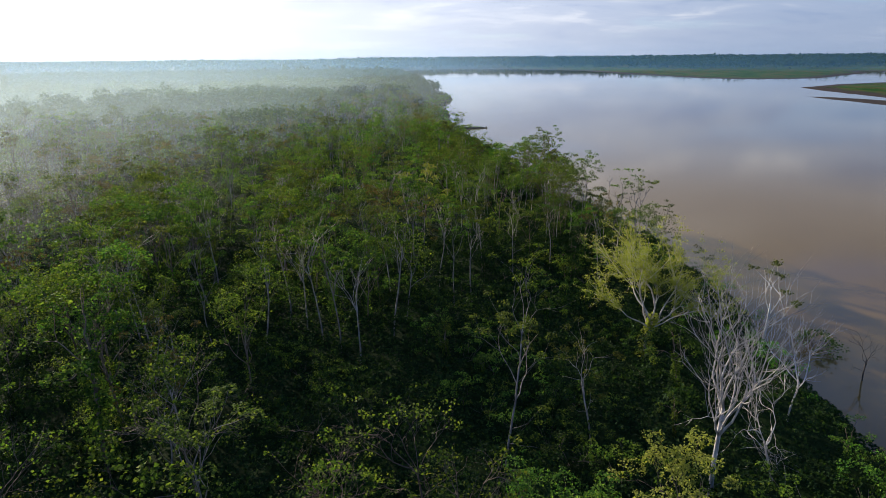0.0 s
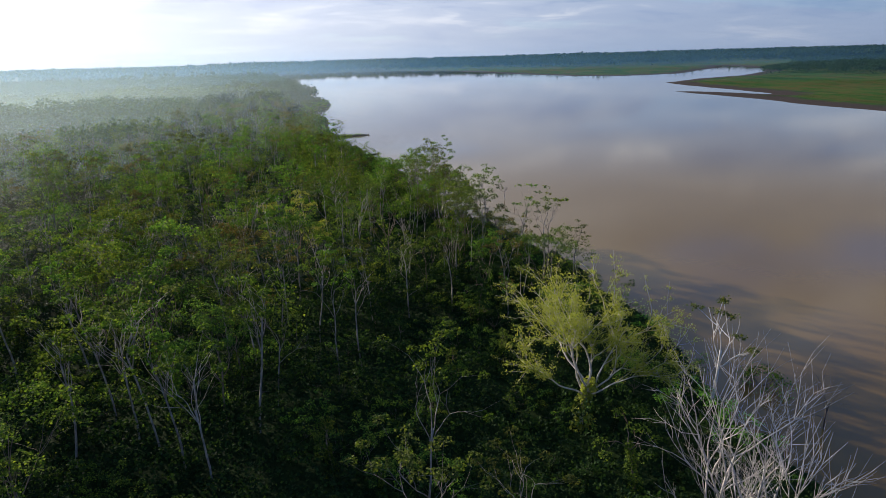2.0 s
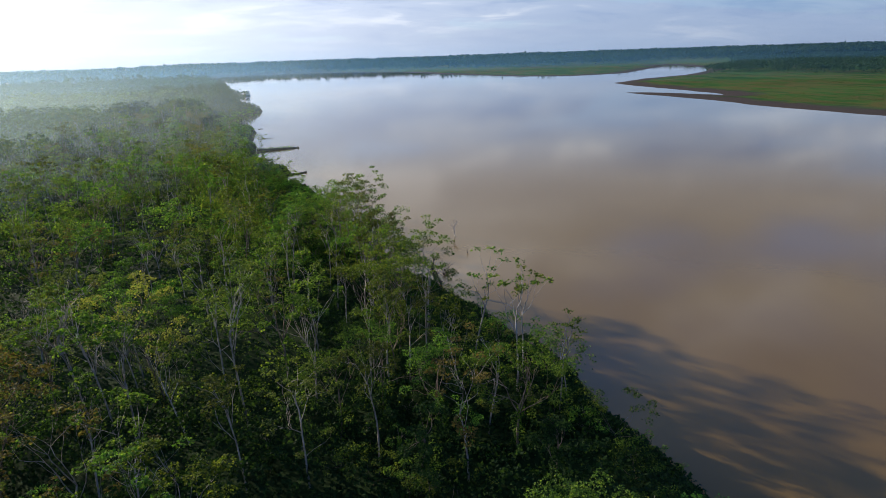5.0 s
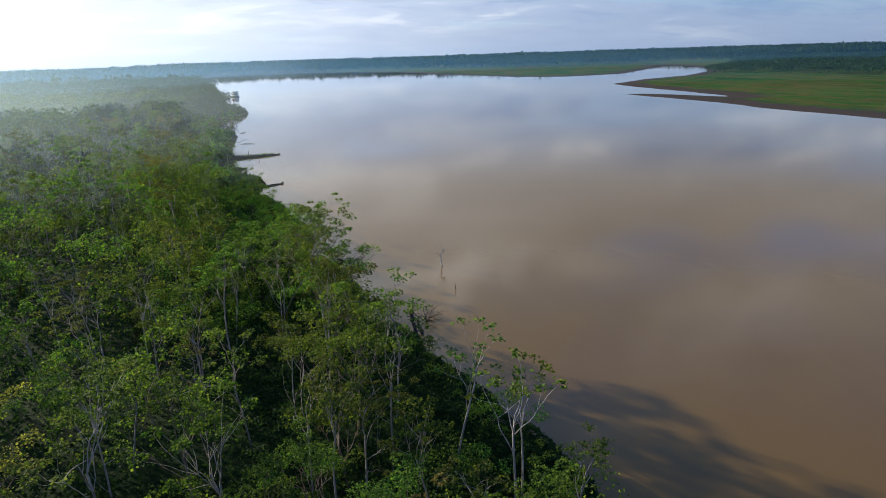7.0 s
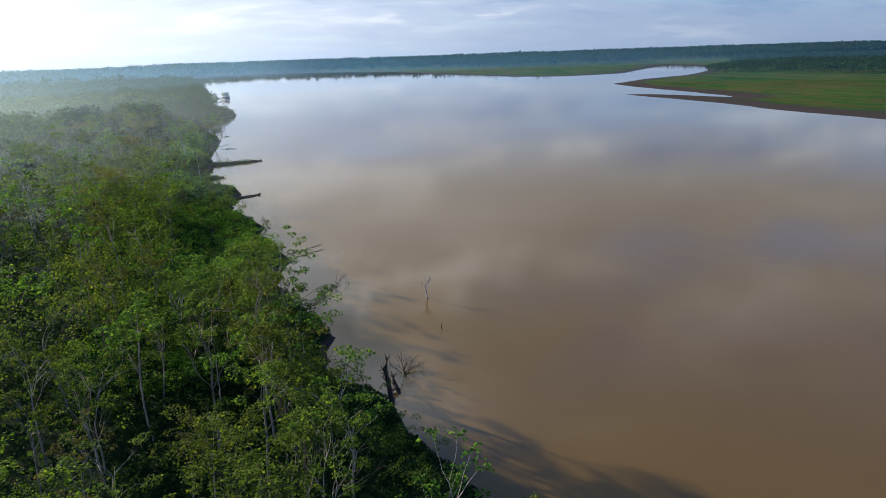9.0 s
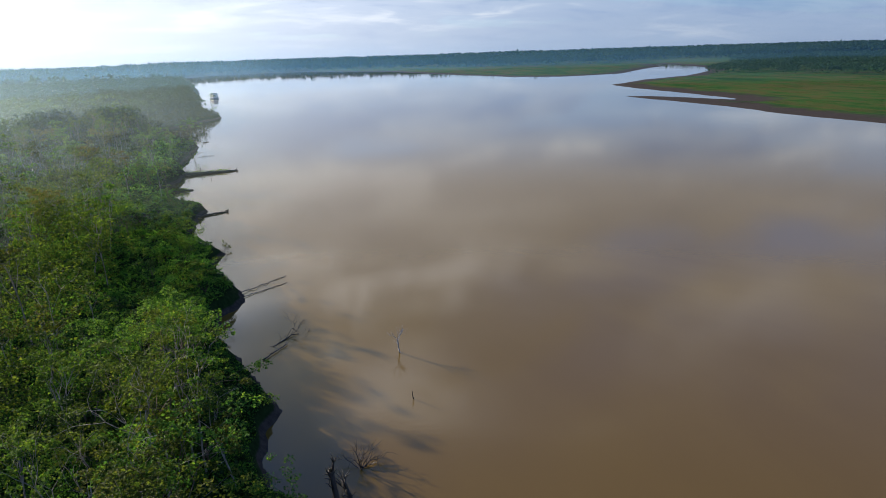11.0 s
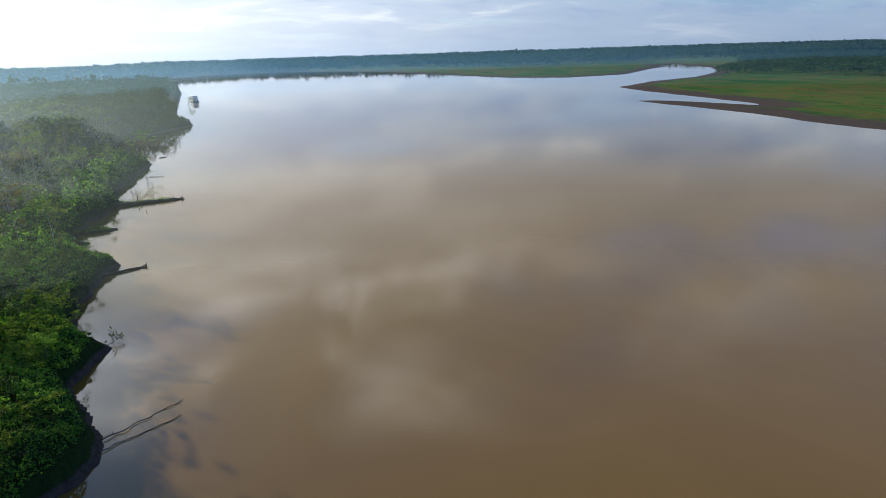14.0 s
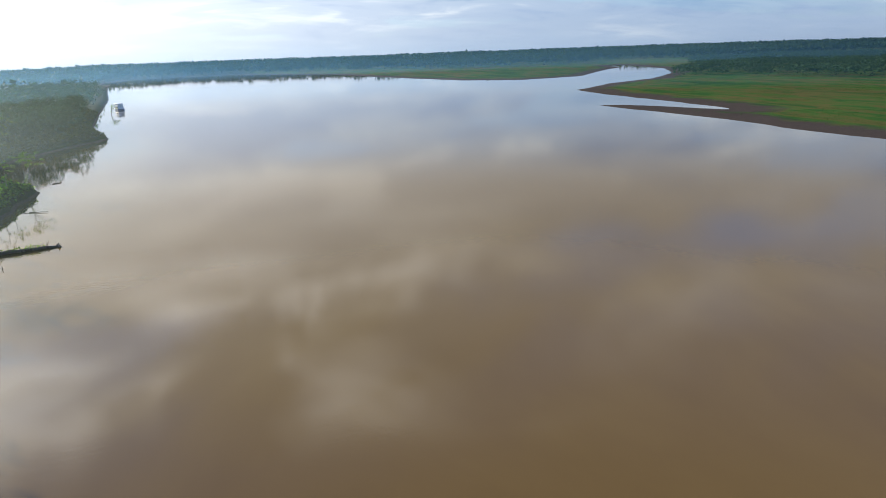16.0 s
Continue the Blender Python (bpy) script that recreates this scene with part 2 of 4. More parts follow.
def shore_distance(x, y):
    """Metres from the river's edge: positive on land, negative on water."""
    x, y = np.asarray(x, float).ravel(), np.asarray(y, float).ravel()
    near, inside = np.full(x.shape, 1e9), np.zeros(x.shape, bool)
    for (ax, ay), (bx, by) in zip(RIVER, np.roll(RIVER, -1, 0)):
        dx, dy = bx - ax, by - ay
        k = np.clip(((x - ax) * dx + (y - ay) * dy) / (dx * dx + dy * dy), 0, 1)
        near = np.minimum(near, (x - ax - k * dx) ** 2 + (y - ay - k * dy) ** 2)
        if ay != by:
            inside ^= ((ay > y) != (by > y)) & (x < ax + (y - ay) * dx / dy)
    return np.where(inside, -1, 1) * np.sqrt(near)


def land_height(x, y):
    x, y = np.asarray(x, float), np.asarray(y, float)
    shape, x, y = x.shape, x.ravel(), y.ravel()
    d = shore_distance(x, y)
    west = np.clip((260 - x) / 80, 0, 1) * np.clip((1850 - y) / 150, 0, 1)
    dw = d + (fbm(x, y, 9, 3) - 0.5) * 5 * np.clip((700 - y) / 200, 0.4, 1)
    bank = np.where(dw < 0, np.maximum(dw * 0.35, -3), np.interp(dw, [0, 0.6, 1.8, 4.5, 10, 30], [0, 0.9, 2.6, 3.3, 3.5, 3.6])) + np.clip(dw / 6, 0, 1) * (fbm(x, y, 14, 8) - 0.5) * 1.4
    de = d + (fbm(x, y, 40, 6) - 0.5) * 6
    flat = np.where(de < 0, np.maximum(de * 0.1, -3), np.interp(de, [0, 14, 30, 60, 140, 400], [0, 0.45, 0.8, 2.0, 2.6, 3.2])) + np.clip(de / 40, 0, 1) * (fbm(x, y, 25, 9) - 0.5) * 0.8
    return (bank * west + flat * (1 - west)).reshape(shape)


def mesh_of(name, verts, faces, mat, smooth=False):
    """A mesh from arrays: faces is a list of (n, 3) and (n, 4) arrays."""
    mesh = bpy.data.meshes.new(name)
    faces = [np.asarray(f, np.int32) for f in faces if len(f)]
    loops = np.concatenate([f.ravel() for f in faces])
    totals = np.concatenate([np.full(len(f), f.shape[1], np.int32) for f in faces])
    mesh.vertices.add(len(verts))
    mesh.vertices.foreach_set("co", np.asarray(verts, np.float32).ravel())
    mesh.loops.add(len(loops))
    mesh.loops.foreach_set("vertex_index", loops)
    mesh.polygons.add(len(totals))
    mesh.polygons.foreach_set("loop_start", np.r_[0, np.cumsum(totals)[:-1]].astype(np.int32))
    mesh.polygons.foreach_set("loop_total", totals)
    mesh.polygons.foreach_set("use_smooth", np.full(len(totals), smooth))
    mesh.update(calc_edges=True)
    mesh.materials.append(mat)
    return mesh


def sheet(name, xs, ys, height, mat):
    gx, gy = np.meshgrid(xs, ys)
    nx, ny = len(xs), len(ys)
    index = np.arange(nx * ny).reshape(ny, nx)
    quads = np.stack([index[:-1, :-1], index[:-1, 1:], index[1:, 1:], index[1:, :-1]], -1).reshape(-1, 4)
    return mesh_of(name, np.stack([gx, gy, height(gx, gy)], -1).reshape(-1, 3), [quads], mat, True)


def steps(*stretches):
    """Coordinates with a spacing of their own on each stretch (start, end, spacing)."""
    return np.unique(np.concatenate([np.arange(a, b, s) for a, b, s in stretches] + [[stretches[-1][1]]]))


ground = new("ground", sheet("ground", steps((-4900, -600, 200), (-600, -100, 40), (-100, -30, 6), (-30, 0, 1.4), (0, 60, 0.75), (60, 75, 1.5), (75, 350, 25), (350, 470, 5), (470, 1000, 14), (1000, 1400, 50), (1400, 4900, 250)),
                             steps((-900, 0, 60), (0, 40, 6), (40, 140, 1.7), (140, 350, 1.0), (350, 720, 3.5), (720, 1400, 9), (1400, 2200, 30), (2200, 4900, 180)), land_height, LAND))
tagged(ground, "low muddy river land with dark forest floor and green meadow", "ground", kind="structure")
water = new("water", sheet("water", steps((-400, 1100, 100)), steps((-1000, 2300, 100)), lambda x, y: x * 0, WATER))
tagged(water, "wide calm brown river reflecting a cloudy sky", "river", kind="structure")


# ---- plants: arithmetic ----
def tubes(lines, sides=5):
    """Tapered tubes along polylines: each line is (points, radii)."""
    verts, quads, tris, base = [], [], [], 0
    turn = np.arange(sides) * 2 * math.pi / sides
    for points, radii in lines:
        p, r = np.asarray(points, float), np.asarray(radii, float)
        ahead = np.gradient(p, axis=0)
        ahead /= np.linalg.norm(ahead, axis=1, keepdims=True) + 1e-9
        side = np.cross(ahead, (0.31, 0.95, 0.07))
        side /= np.linalg.norm(side, axis=1, keepdims=True) + 1e-9
        other = np.cross(ahead, side)
        ring = p[:, None] + r[:, None, None] * (np.cos(turn)[None, :, None] * side[:, None] + np.sin(turn)[None, :, None] * other[:, None])
        verts.append(ring.reshape(-1, 3))
        n = len(p)
        a = base + (np.arange(n - 1)[:, None] * sides + np.arange(sides)[None]).ravel()
        b = base + (np.arange(n - 1)[:, None] * sides + (np.arange(sides)[None] + 1) % sides).ravel()
        quads.append(np.stack([a, b, b + sides, a + sides], -1))
        last = base + (n - 1) * sides
        tris.append([[last, last + k, last + k + 1] for k in range(1, sides - 1)])
        base += n * sides
    return np.concatenate(verts), [np.concatenate(quads), np.concatenate(tris)]


def unit(v):
    return v / (np.linalg.norm(v, axis=-1, keepdims=True) + 1e-9)


def leaves(rng, centres, size, flat=0.5, out=None, slim=0.42, spread=0.35, face=None):
    """Folded diamond leaves at the centres. flat: how level they lie; out: the way they point; face: the way their upper side looks."""
    c = np.asarray(centres, float)
    n = len(c)
    along = rng.normal(size=(n, 3)) if out is None else unit(np.asarray(out, float)) + rng.normal(size=(n, 3)) * spread
    along = unit(along * np.array([1, 1, 1 - 0.6 * flat]))
    normal = unit(rng.normal(size=(n, 3)) * (1 - flat) + np.array([0, 0, 1.2 * flat]) + 1e-3)
    if face is not None:
        normal = unit(unit(np.asarray(face, float)) + rng.normal(size=(n, 3)) * 0.38)
    across = unit(np.cross(along, normal))
    normal = np.cross(across, along)
    s = (np.asarray(size) * rng.uniform(0.65, 1.35, n))[:, None]
    tip, mid = c + along * s - normal * s * 0.12, c + along * s * 0.45
    left, right = mid + across * s * slim + normal * s * 0.12, mid - across * s * slim + normal * s * 0.12
    verts = np.stack([c, right, tip, left], 1).reshape(-1, 3)
    return verts, np.arange(4 * n).reshape(-1, 4)


def bent(rng, start, way, length, bits, wobble, lift):
    """A crooked line that leaves start along way; lift bends it up (or down)."""
    p, d, points = np.array(start, float), unit(np.array(way, float)), [np.array(start, float)]
    for _ in range(bits):
        d = unit(d + rng.normal(size=3) * wobble + np.array([0, 0, lift]))
        p = p + d * length / bits
        points.append(p.copy())
    return np.array(points), d


def skeleton(rng, height, fork=0.55, limbs=5, spread=0.9, reach=0.5, levels=3, split=3, girth=0.16, lean=0.05, lift=0.12, wobble=0.13, stem=True, low=0):
    """Polylines of a tree's wood and the ends of its twigs: [(points, radii, level)], [(end, way, level)]."""
    wood, ends = [], []
    trunk, d = bent(rng, (0, 0, -0.6), (rng.normal() * lean, rng.normal() * lean, 1), height * fork + 0.6, 7, 0.045, 0.02)
    wood.append((trunk, np.linspace(girth, girth * 0.62, 8), 0))
    todo, turn = [], rng.uniform(0, 6.28)
    for k in range(limbs):
        a = turn + k * 2.4 + rng.normal() * 0.3
        back = int(rng.integers(0, 3)) if k else 0
        tilt = spread * rng.uniform(0.55, 1.25) if k else spread * 0.25
        todo.append((trunk[-1 - back], (math.cos(a) * tilt, math.sin(a) * tilt, 1), height * (1 - fork) * rng.uniform(0.7, 1.1) * (1 + reach * tilt * 0.4), girth * rng.uniform(0.36, 0.55), 1))
    for k in range(low):
        a = rng.uniform(0, 6.28)
        todo.append((trunk[int(rng.integers(2, 6))], (math.cos(a), math.sin(a), rng.uniform(0.1, 0.7)), height * 0.22 * rng.uniform(0.6, 1.3), girth * 0.28, max(levels - 1, 1)))
    while todo:
        start, way, length, thick, level = todo.pop()
        bits = 5 if level == 1 else 4 if level == 2 else 2
        line, d = bent(rng, start, way, length * (0.62 if level < levels else 1.0), bits, wobble, lift)
        wood.append((line, np.linspace(thick, thick * (0.5 if level < levels else 0.3), bits + 1), level))
        if level >= levels:
            ends.append((line[-1], d, line))
            continue
        for k in range(split + (1 if rng.random() < 0.4 else 0)):
            a = rng.normal(size=3)
            off = unit(a - d * a.dot(d))
            at = line[-1] if k < 2 else line[int(rng.integers(max(1, bits - 2), bits + 1))]
            todo.append((at, d + off * rng.uniform(0.35, 0.95), length * rng.uniform(0.45, 0.72), thick * rng.uniform(0.42, 0.6), level + 1))
    return wood, ends


def wood_mesh(name, wood, mat, sides=(6, 4, 3, 3, 3)):
    verts, faces, base = [], [[], []], 0
    for level in sorted({l for *_, l in wood}):
        v, (q, t) = tubes([(p, r) for p, r, l in wood if l == level], sides[level])
        verts.append(v)
        faces[0].append(q + base)
        faces[1].append(t + base)
        base += len(v)
    return mesh_of(name, np.concatenate(verts), [np.concatenate(f) for f in faces], mat, True)


def leaf_mesh(name, parts, mat):
    verts, quads, base = [], [], 0
    for v, q in parts:
        verts.append(v)
        quads.append(q + base)
        base += len(v)
    return mesh_of(name, np.concatenate(verts), [np.concatenate(quads)], mat)


def clumps(rng, ends, count, size, scatter, flat=0.45, rosette=False):
    """Leaves round the ends of the twigs: a loose clump, or a rosette that points outwards."""
    e = np.array([p for p, *_ in ends])
    d = np.array([w_ for _, w_, _ in ends])
    c, o = np.repeat(e, count, 0), np.repeat(d, count, 0)
    n = len(c)
    if rosette:
        a = rng.uniform(0, 6.28, n)
        o = np.stack([np.cos(a), np.sin(a), rng.uniform(-0.35, 0.45, n)], -1)
        c = c + o * 0.12 + rng.normal(size=(n, 3)) * scatter * np.array([1.4, 1.4, 0.4])
        return leaves(rng, c, size, flat, o, 0.36)
    c = c + rng.normal(size=(n, 3)) * scatter * np.array([1.25, 1.25, 0.38])
    return leaves(rng, c, size, flat, None)


def apart(rng, ends, gap, most):
    """Some of the twigs' ends, none closer to another than gap."""
    kept = []
    for k in rng.permutation(len(ends)):
        p = ends[k][0]
        if all(np.linalg.norm(p - q) > gap for q in kept):
            kept.append(p)
        if len(kept) >= most:
            break
    return np.array(kept)


def bearing(wood, centres):
    """The wood without the twigs that end in no cushion of leaves."""
    return [(p, r, level) for p, r, level in wood if level < 3 or np.min(np.linalg.norm(centres - p[-1], axis=1)) < 0.05]


def pads(rng, centres, radius, count, size, squash=0.55):
    """Domes of leaves: each a lobed, flattened cushion whose leaves face outwards, thin on its underside."""
    m = len(centres)
    d = unit(rng.normal(size=(m * count, 3)))
    d[:, 2] = np.where((d[:, 2] < -0.1) & (rng.random(m * count) < 0.75), -d[:, 2], d[:, 2])
    wide = np.repeat(rng.uniform(*radius, m), count)
    lobe = 0.82 + 0.24 * np.sin(3 * np.arctan2(d[:, 1], d[:, 0]) + np.repeat(rng.uniform(0, 6.28, m), count))
    r = wide * lobe * rng.uniform(0.66, 1.0, m * count)
    c = np.repeat(centres, count, 0) + d * r[:, None] * np.array([1, 1, squash])
    out = d * np.array([1, 1, 0.4]) - np.array([0, 0, 0.25])
    return leaves(rng, c, size, 0.3, out, 0.44, 0.4, d * np.array([1, 1, 1 / squash]))


def vines(rng, trunk, top, radius, count, size):
    """A mantle of creeper leaves round a stem up to the height top."""
    z = rng.uniform(0, top, count) ** 1.0
    a = rng.uniform(0, 6.28, count)
    r = radius * (0.45 + 0.55 * rng.random(count)) * (0.75 + 0.35 * np.sin(z * 1.7 + a)) * (1.15 - 0.6 * z / top)
    x = np.interp(z, trunk[:, 2], trunk[:, 0]) + np.cos(a) * r
    y = np.interp(z, trunk[:, 2], trunk[:, 1]) + np.sin(a) * r
    o = np.stack([np.cos(a), np.sin(a), -0.5 + 0 * a], -1)
    return leaves(rng, np.stack([x, y, z], -1), size, 0.25, o, 0.45, 0.35, o + np.array([0, 0, 1.0]))


# ---- plants: kinds ----
def parasol_tree(seed, leaf=LEAF_BRIGHT, fine=1.0):
    """Slender pale stem, a narrow candelabra of limbs near the top, rosettes of large leaves."""
    rng = np.random.default_rng(seed)
    wood, ends = skeleton(rng, rng.uniform(15, 19), rng.uniform(0.6, 0.72), 6, 0.62, 0.5, 2, 3, 0.13, 0.05, 0.10, 0.14)
    return wood_mesh("trunk", wood, BARK_PALE), leaf_mesh("crown", [pads(rng, apart(rng, ends, 0.7, 30), (0.55, 0.95), int(46 * fine ** 2), 0.30 / fine, 0.5)], leaf)


def broad_tree(seed, leaf=LEAF_FOREST, fine=1.0):
    """Rounded uneven crown of middling leaves on a forked stem."""
    rng = np.random.default_rng(seed)
    wood, ends = skeleton(rng, rng.uniform(11, 16), rng.uniform(0.42, 0.58), 6, 0.8, 0.5, 3, 3, 0.15, 0.05, 0.08, 0.16)
    spots_ = apart(rng, ends, 1.15, 24)
    parts = [pads(rng, spots_, (0.9, 1.55), int(92 * fine ** 2), 0.25 / fine, 0.6), vines(rng, wood[0][0], 6.0, 0.9, int(260 * fine ** 2), 0.24 / fine)]
    return wood_mesh("trunk", bearing(wood, spots_), BARK_BROWN), leaf_mesh("crown", parts, leaf)


def thin_tree(seed, leaf=LEAF_OLIVE, fine=1.0):
    """Tall, half bare, pale branching wood with few leaves."""
    rng = np.random.default_rng(seed)
    wood, ends = skeleton(rng, rng.uniform(14, 18), rng.uniform(0.52, 0.66), 4, 0.55, 0.5, 3, 3, 0.125, 0.07, 0.07, 0.18, low=2)
    spots_ = apart(rng, ends, 0.6, 24)
    return wood_mesh("trunk", bearing(wood, spots_), BARK_PALE), leaf_mesh("crown", [pads(rng, spots_, (0.4, 0.75), int(38 * fine ** 2), 0.25 / fine, 0.55)], leaf)


def vine_tree(seed, leaf=LEAF_VINE_SHADED, fine=1.0):
    """A stem smothered in creepers, a ragged leafy column."""
    rng = np.random.default_rng(seed)
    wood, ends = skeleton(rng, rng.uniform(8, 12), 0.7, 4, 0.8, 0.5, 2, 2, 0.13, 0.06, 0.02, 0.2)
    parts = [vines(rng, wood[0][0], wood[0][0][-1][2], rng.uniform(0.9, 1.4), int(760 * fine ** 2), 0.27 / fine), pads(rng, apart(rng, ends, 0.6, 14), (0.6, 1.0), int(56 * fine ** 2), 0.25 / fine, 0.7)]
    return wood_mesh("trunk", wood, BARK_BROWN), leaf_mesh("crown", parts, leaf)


def dead_tree(seed, bark=BARK_WHITE, height=(11, 15)):
    """Bare grey-white wood with fine crooked twigs."""
    rng = np.random.default_rng(seed)
    wood, ends = skeleton(rng, rng.uniform(*height), 0.45, 5, 0.8, 0.5, 4, 3, 0.17, 0.08, 0.05, 0.2, low=2)
    return wood_mesh("trunk", wood, bark), None


def shrub(seed, leaf=LEAF_VINE_SHADED):
    """Low mound of leaves on several stems."""
    rng = np.random.default_rng(seed)
    wood, ends = skeleton(rng, rng.uniform(4, 6), 0.15, 8, 1.1, 0.6, 2, 3, 0.07, 0.05, 0.03, 0.2)
    return wood_mesh("trunk", [part_ for part_ in wood if part_[2] < 2], BARK_BROWN), leaf_mesh("crown", [pads(rng, apart(rng, ends, 0.5, 22), (0.5, 0.95), 42, 0.21, 0.65)], leaf)


LABELS = {
    "parasol_tree": ("slender pale-stemmed tree with rosettes of large yellow-green leaves", "tree"),
    "broad_tree": ("dark green forest tree with an uneven rounded crown", "tree"),
    "thin_tree": ("tall half-bare tree with pale wood and sparse olive leaves", "tree"),
    "vine_tree": ("forest tree smothered in green climbing vines", "tree"),
    "dead_tree": ("bare dead tree with grey-white crooked branches", "tree"),
    "rust_tree": ("forest tree with a thin crown of rust-brown leaves", "tree"),
    "twig_tree": ("nearly bare tree of fine grey-brown twigs", "tree"),
    "shrub": ("leafy green shrub on the forest floor", "shrub"),
}


def plant(name, meshes, x, y, turn=0.0, size=1.0, z=None, label="", tilt=(0, 0), group="trees of the river forest"):
    z = float(land_height(np.array([x]), np.array([y]))[0]) if z is None else z
    root = new(name)
    root.empty_display_size = 0.5
    root.matrix_world = pose(x, y, z, tilt[0], tilt[1], math.degrees(turn)) @ Matrix.Diagonal((size, size, size, 1))
    text, sort = LABELS.get(name, ("", "tree"))
    tagged(root, label or text, sort, group)
    for mesh in meshes:
        if mesh is not None:
            piece = new(mesh.name.split(".")[0], mesh)
            piece.parent = root
    return root


# ---- single trees with a place of their own ----
def pale_giant():
    rng = np.random.default_rng(31)
    wood, ends = skeleton(rng, 15.5, 0.40, 9, 0.95, 0.5, 4, 3, 0.30, 0.03, 0.07, 0.16)
    sprays = []
    for line, _r, level in wood:
        if level >= 2:
            k = np.sort(rng.uniform(0.25, 1.0, 9 if level < 4 else 3)) * (len(line) - 1)
            for q in k:
                i = min(int(q), len(line) - 2)
                sprays.append((line[i] + (line[i + 1] - line[i]) * (q - i), line[i + 1] - line[i], line))
    parts = [clumps(rng, sprays, 10, 0.155, 0.21, 0.45), vines(rng, wood[0][0], 6.5, 1.3, 700, 0.38)]
    return wood_mesh("trunk", wood, BARK_WHITE), leaf_mesh("crown", parts, LEAF_PALE)


def white_giant():
    rng = np.random.default_rng(44)
    wood, ends = skeleton(rng, 19, 0.48, 13, 0.52, 0.5, 4, 3, 0.27, 0.02, 0.12, 0.15)
    return wood_mesh("trunk", [p for p in wood if p[2] == 0], BARK_WHITE), wood_mesh("crown", [p for p in wood if p[2] > 0], BARK_WHITE)


def tufted_tree():
    rng = np.random.default_rng(8)
    wood, ends = skeleton(rng, 14, 0.55, 4, 0.55, 0.5, 2, 3, 0.2, 0.03, 0.05, 0.15)
    keep = [e for e in ends if rng.random() < 0.6]
    return wood_mesh("trunk", wood, BARK_WHITE), leaf_mesh("crown", [clumps(rng, keep, 44, 0.28, 0.30, 0.3)], LEAF_OLIVE)


def slender_tree(seed):
    """Very slim bank tree: a long bare stem and a small open crown."""
    rng = np.random.default_rng(seed)
    wood, ends = skeleton(rng, 16, 0.68, 5, 0.5, 0.5, 2, 2, 0.14, 0.03, 0.10, 0.14)
    return wood_mesh("trunk", wood, BARK_PALE), leaf_mesh("crown", [clumps(rng, ends, 26, 0.34, 0.22, 0.5, True)], LEAF_BRIGHT)


taken = []


def single(name, meshes, x, y, **more):
    taken.append((x, y))
    return plant(name, meshes, x, y, **more)


single("giant_tree", pale_giant(), 29.5, 88, turn=0.4, label="large spreading tree with white limbs and yellow-green leaves")
single("giant_tree", white_giant(), 27.0, 57.5, turn=1.0, label="tall bare dead tree with a dense fan of white branches")
single("giant_tree", tufted_tree(), 46.5, 90, turn=2.0, label="slim white-barked tree with sparse dark leaf tufts")
SLENDERS = [slender_tree(150 + k) for k in range(3)]


def stock(fine):
    """The kinds with leaves finer or coarser: fine ones for the stretch flown over closely."""
    return ([parasol_tree(100 + k, (LEAF_BRIGHT, LEAF_OLIVE, LEAF_FOREST)[k % 3], fine) for k in range(6)],
            [thin_tree(200 + k, (LEAF_OLIVE, LEAF_BRIGHT)[k % 2], fine) for k in range(5)],
            [broad_tree(300 + k, (LEAF_FOREST, LEAF_FOREST, LEAF_BRIGHT)[k % 3], fine) for k in range(6)],
            [vine_tree(400 + k, (LEAF_VINE_SHADED, LEAF_FOREST)[k % 2], fine) for k in range(5)])


PARASOLS, THINS, BROADS, VINED = stock(1.2)
COARSE = dict(zip(("parasol_tree", "thin_tree", "broad_tree", "vine_tree"), stock(0.72)))
DEADS = [dead_tree(500 + k, BARK_PALE) for k in range(4)]
RUSTS = [thin_tree(600, LEAF_RUST), broad_tree(601, LEAF_RUST)]
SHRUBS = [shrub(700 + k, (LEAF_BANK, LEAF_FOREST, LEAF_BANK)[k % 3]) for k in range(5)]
for k, (x, y, s) in enumerate([(46.3, 132.2, 0.5), (40.5, 134, 1.0), (44.5, 130.5, 0.75), (38.3, 145.3, 0.96), (25.7, 141, 0.85), (-6.3, 95, 1.1), (6.1, 107.2, 0.9), (42, 137, 0.9)]):
    single("parasol_tree", SLENDERS[k % 3] if x > 30 else PARASOLS[k % 6], x, y, turn=k * 1.3, size=s)
for k, (x, y, s) in enumerate([(14.5, 124, 0.9), (3, 107, 0.9), (17.7, 154.7, 1.0), (11.7, 170, 0.9), (5, 185.5, 0.95), (2, 166, 1.0), (5.3, 148, 0.9)]):
    single("thin_tree", THINS[k % 5], x, y, turn=k * 0.9, size=s)
for k in range(12):
    x, y = 27 + (8 if k < 5 else 3) * ((k * 0.618) % 1), 143 + k * 4.2
    single(("broad_tree", "thin_tree")[k % 2], (BROADS, THINS)[k % 2][k % 5], x, y, turn=k * 1.7, size=0.95 + 0.03 * k % 0.3)
single("vine_tree", VINED[0], 30.4, 191, turn=1, size=1.5)
single("thin_tree", THINS[1], 30.2, 187.5, turn=2, size=1.05)
single("vine_tree", vine_tree(410, LEAF_BRIGHT, 1.3), 28.5, 187.0, turn=0.6, size=1.5)


def twig_tree(seed, height):
    """Fine grey-brown twigs, nearly bare, a few leaves left."""
    rng = np.random.default_rng(seed)
    wood, ends = skeleton(rng, height, 0.6, 7, 0.7, 0.5, 4, 3, 0.13, 0.04, 0.05, 0.2)
    keep = [e for e in ends if rng.random() < 0.25]
    return wood_mesh("trunk", wood, BARK_DRY), leaf_mesh("crown", [clumps(rng, keep, 9, 0.24, 0.25, 0.4)], LEAF_BRIGHT)


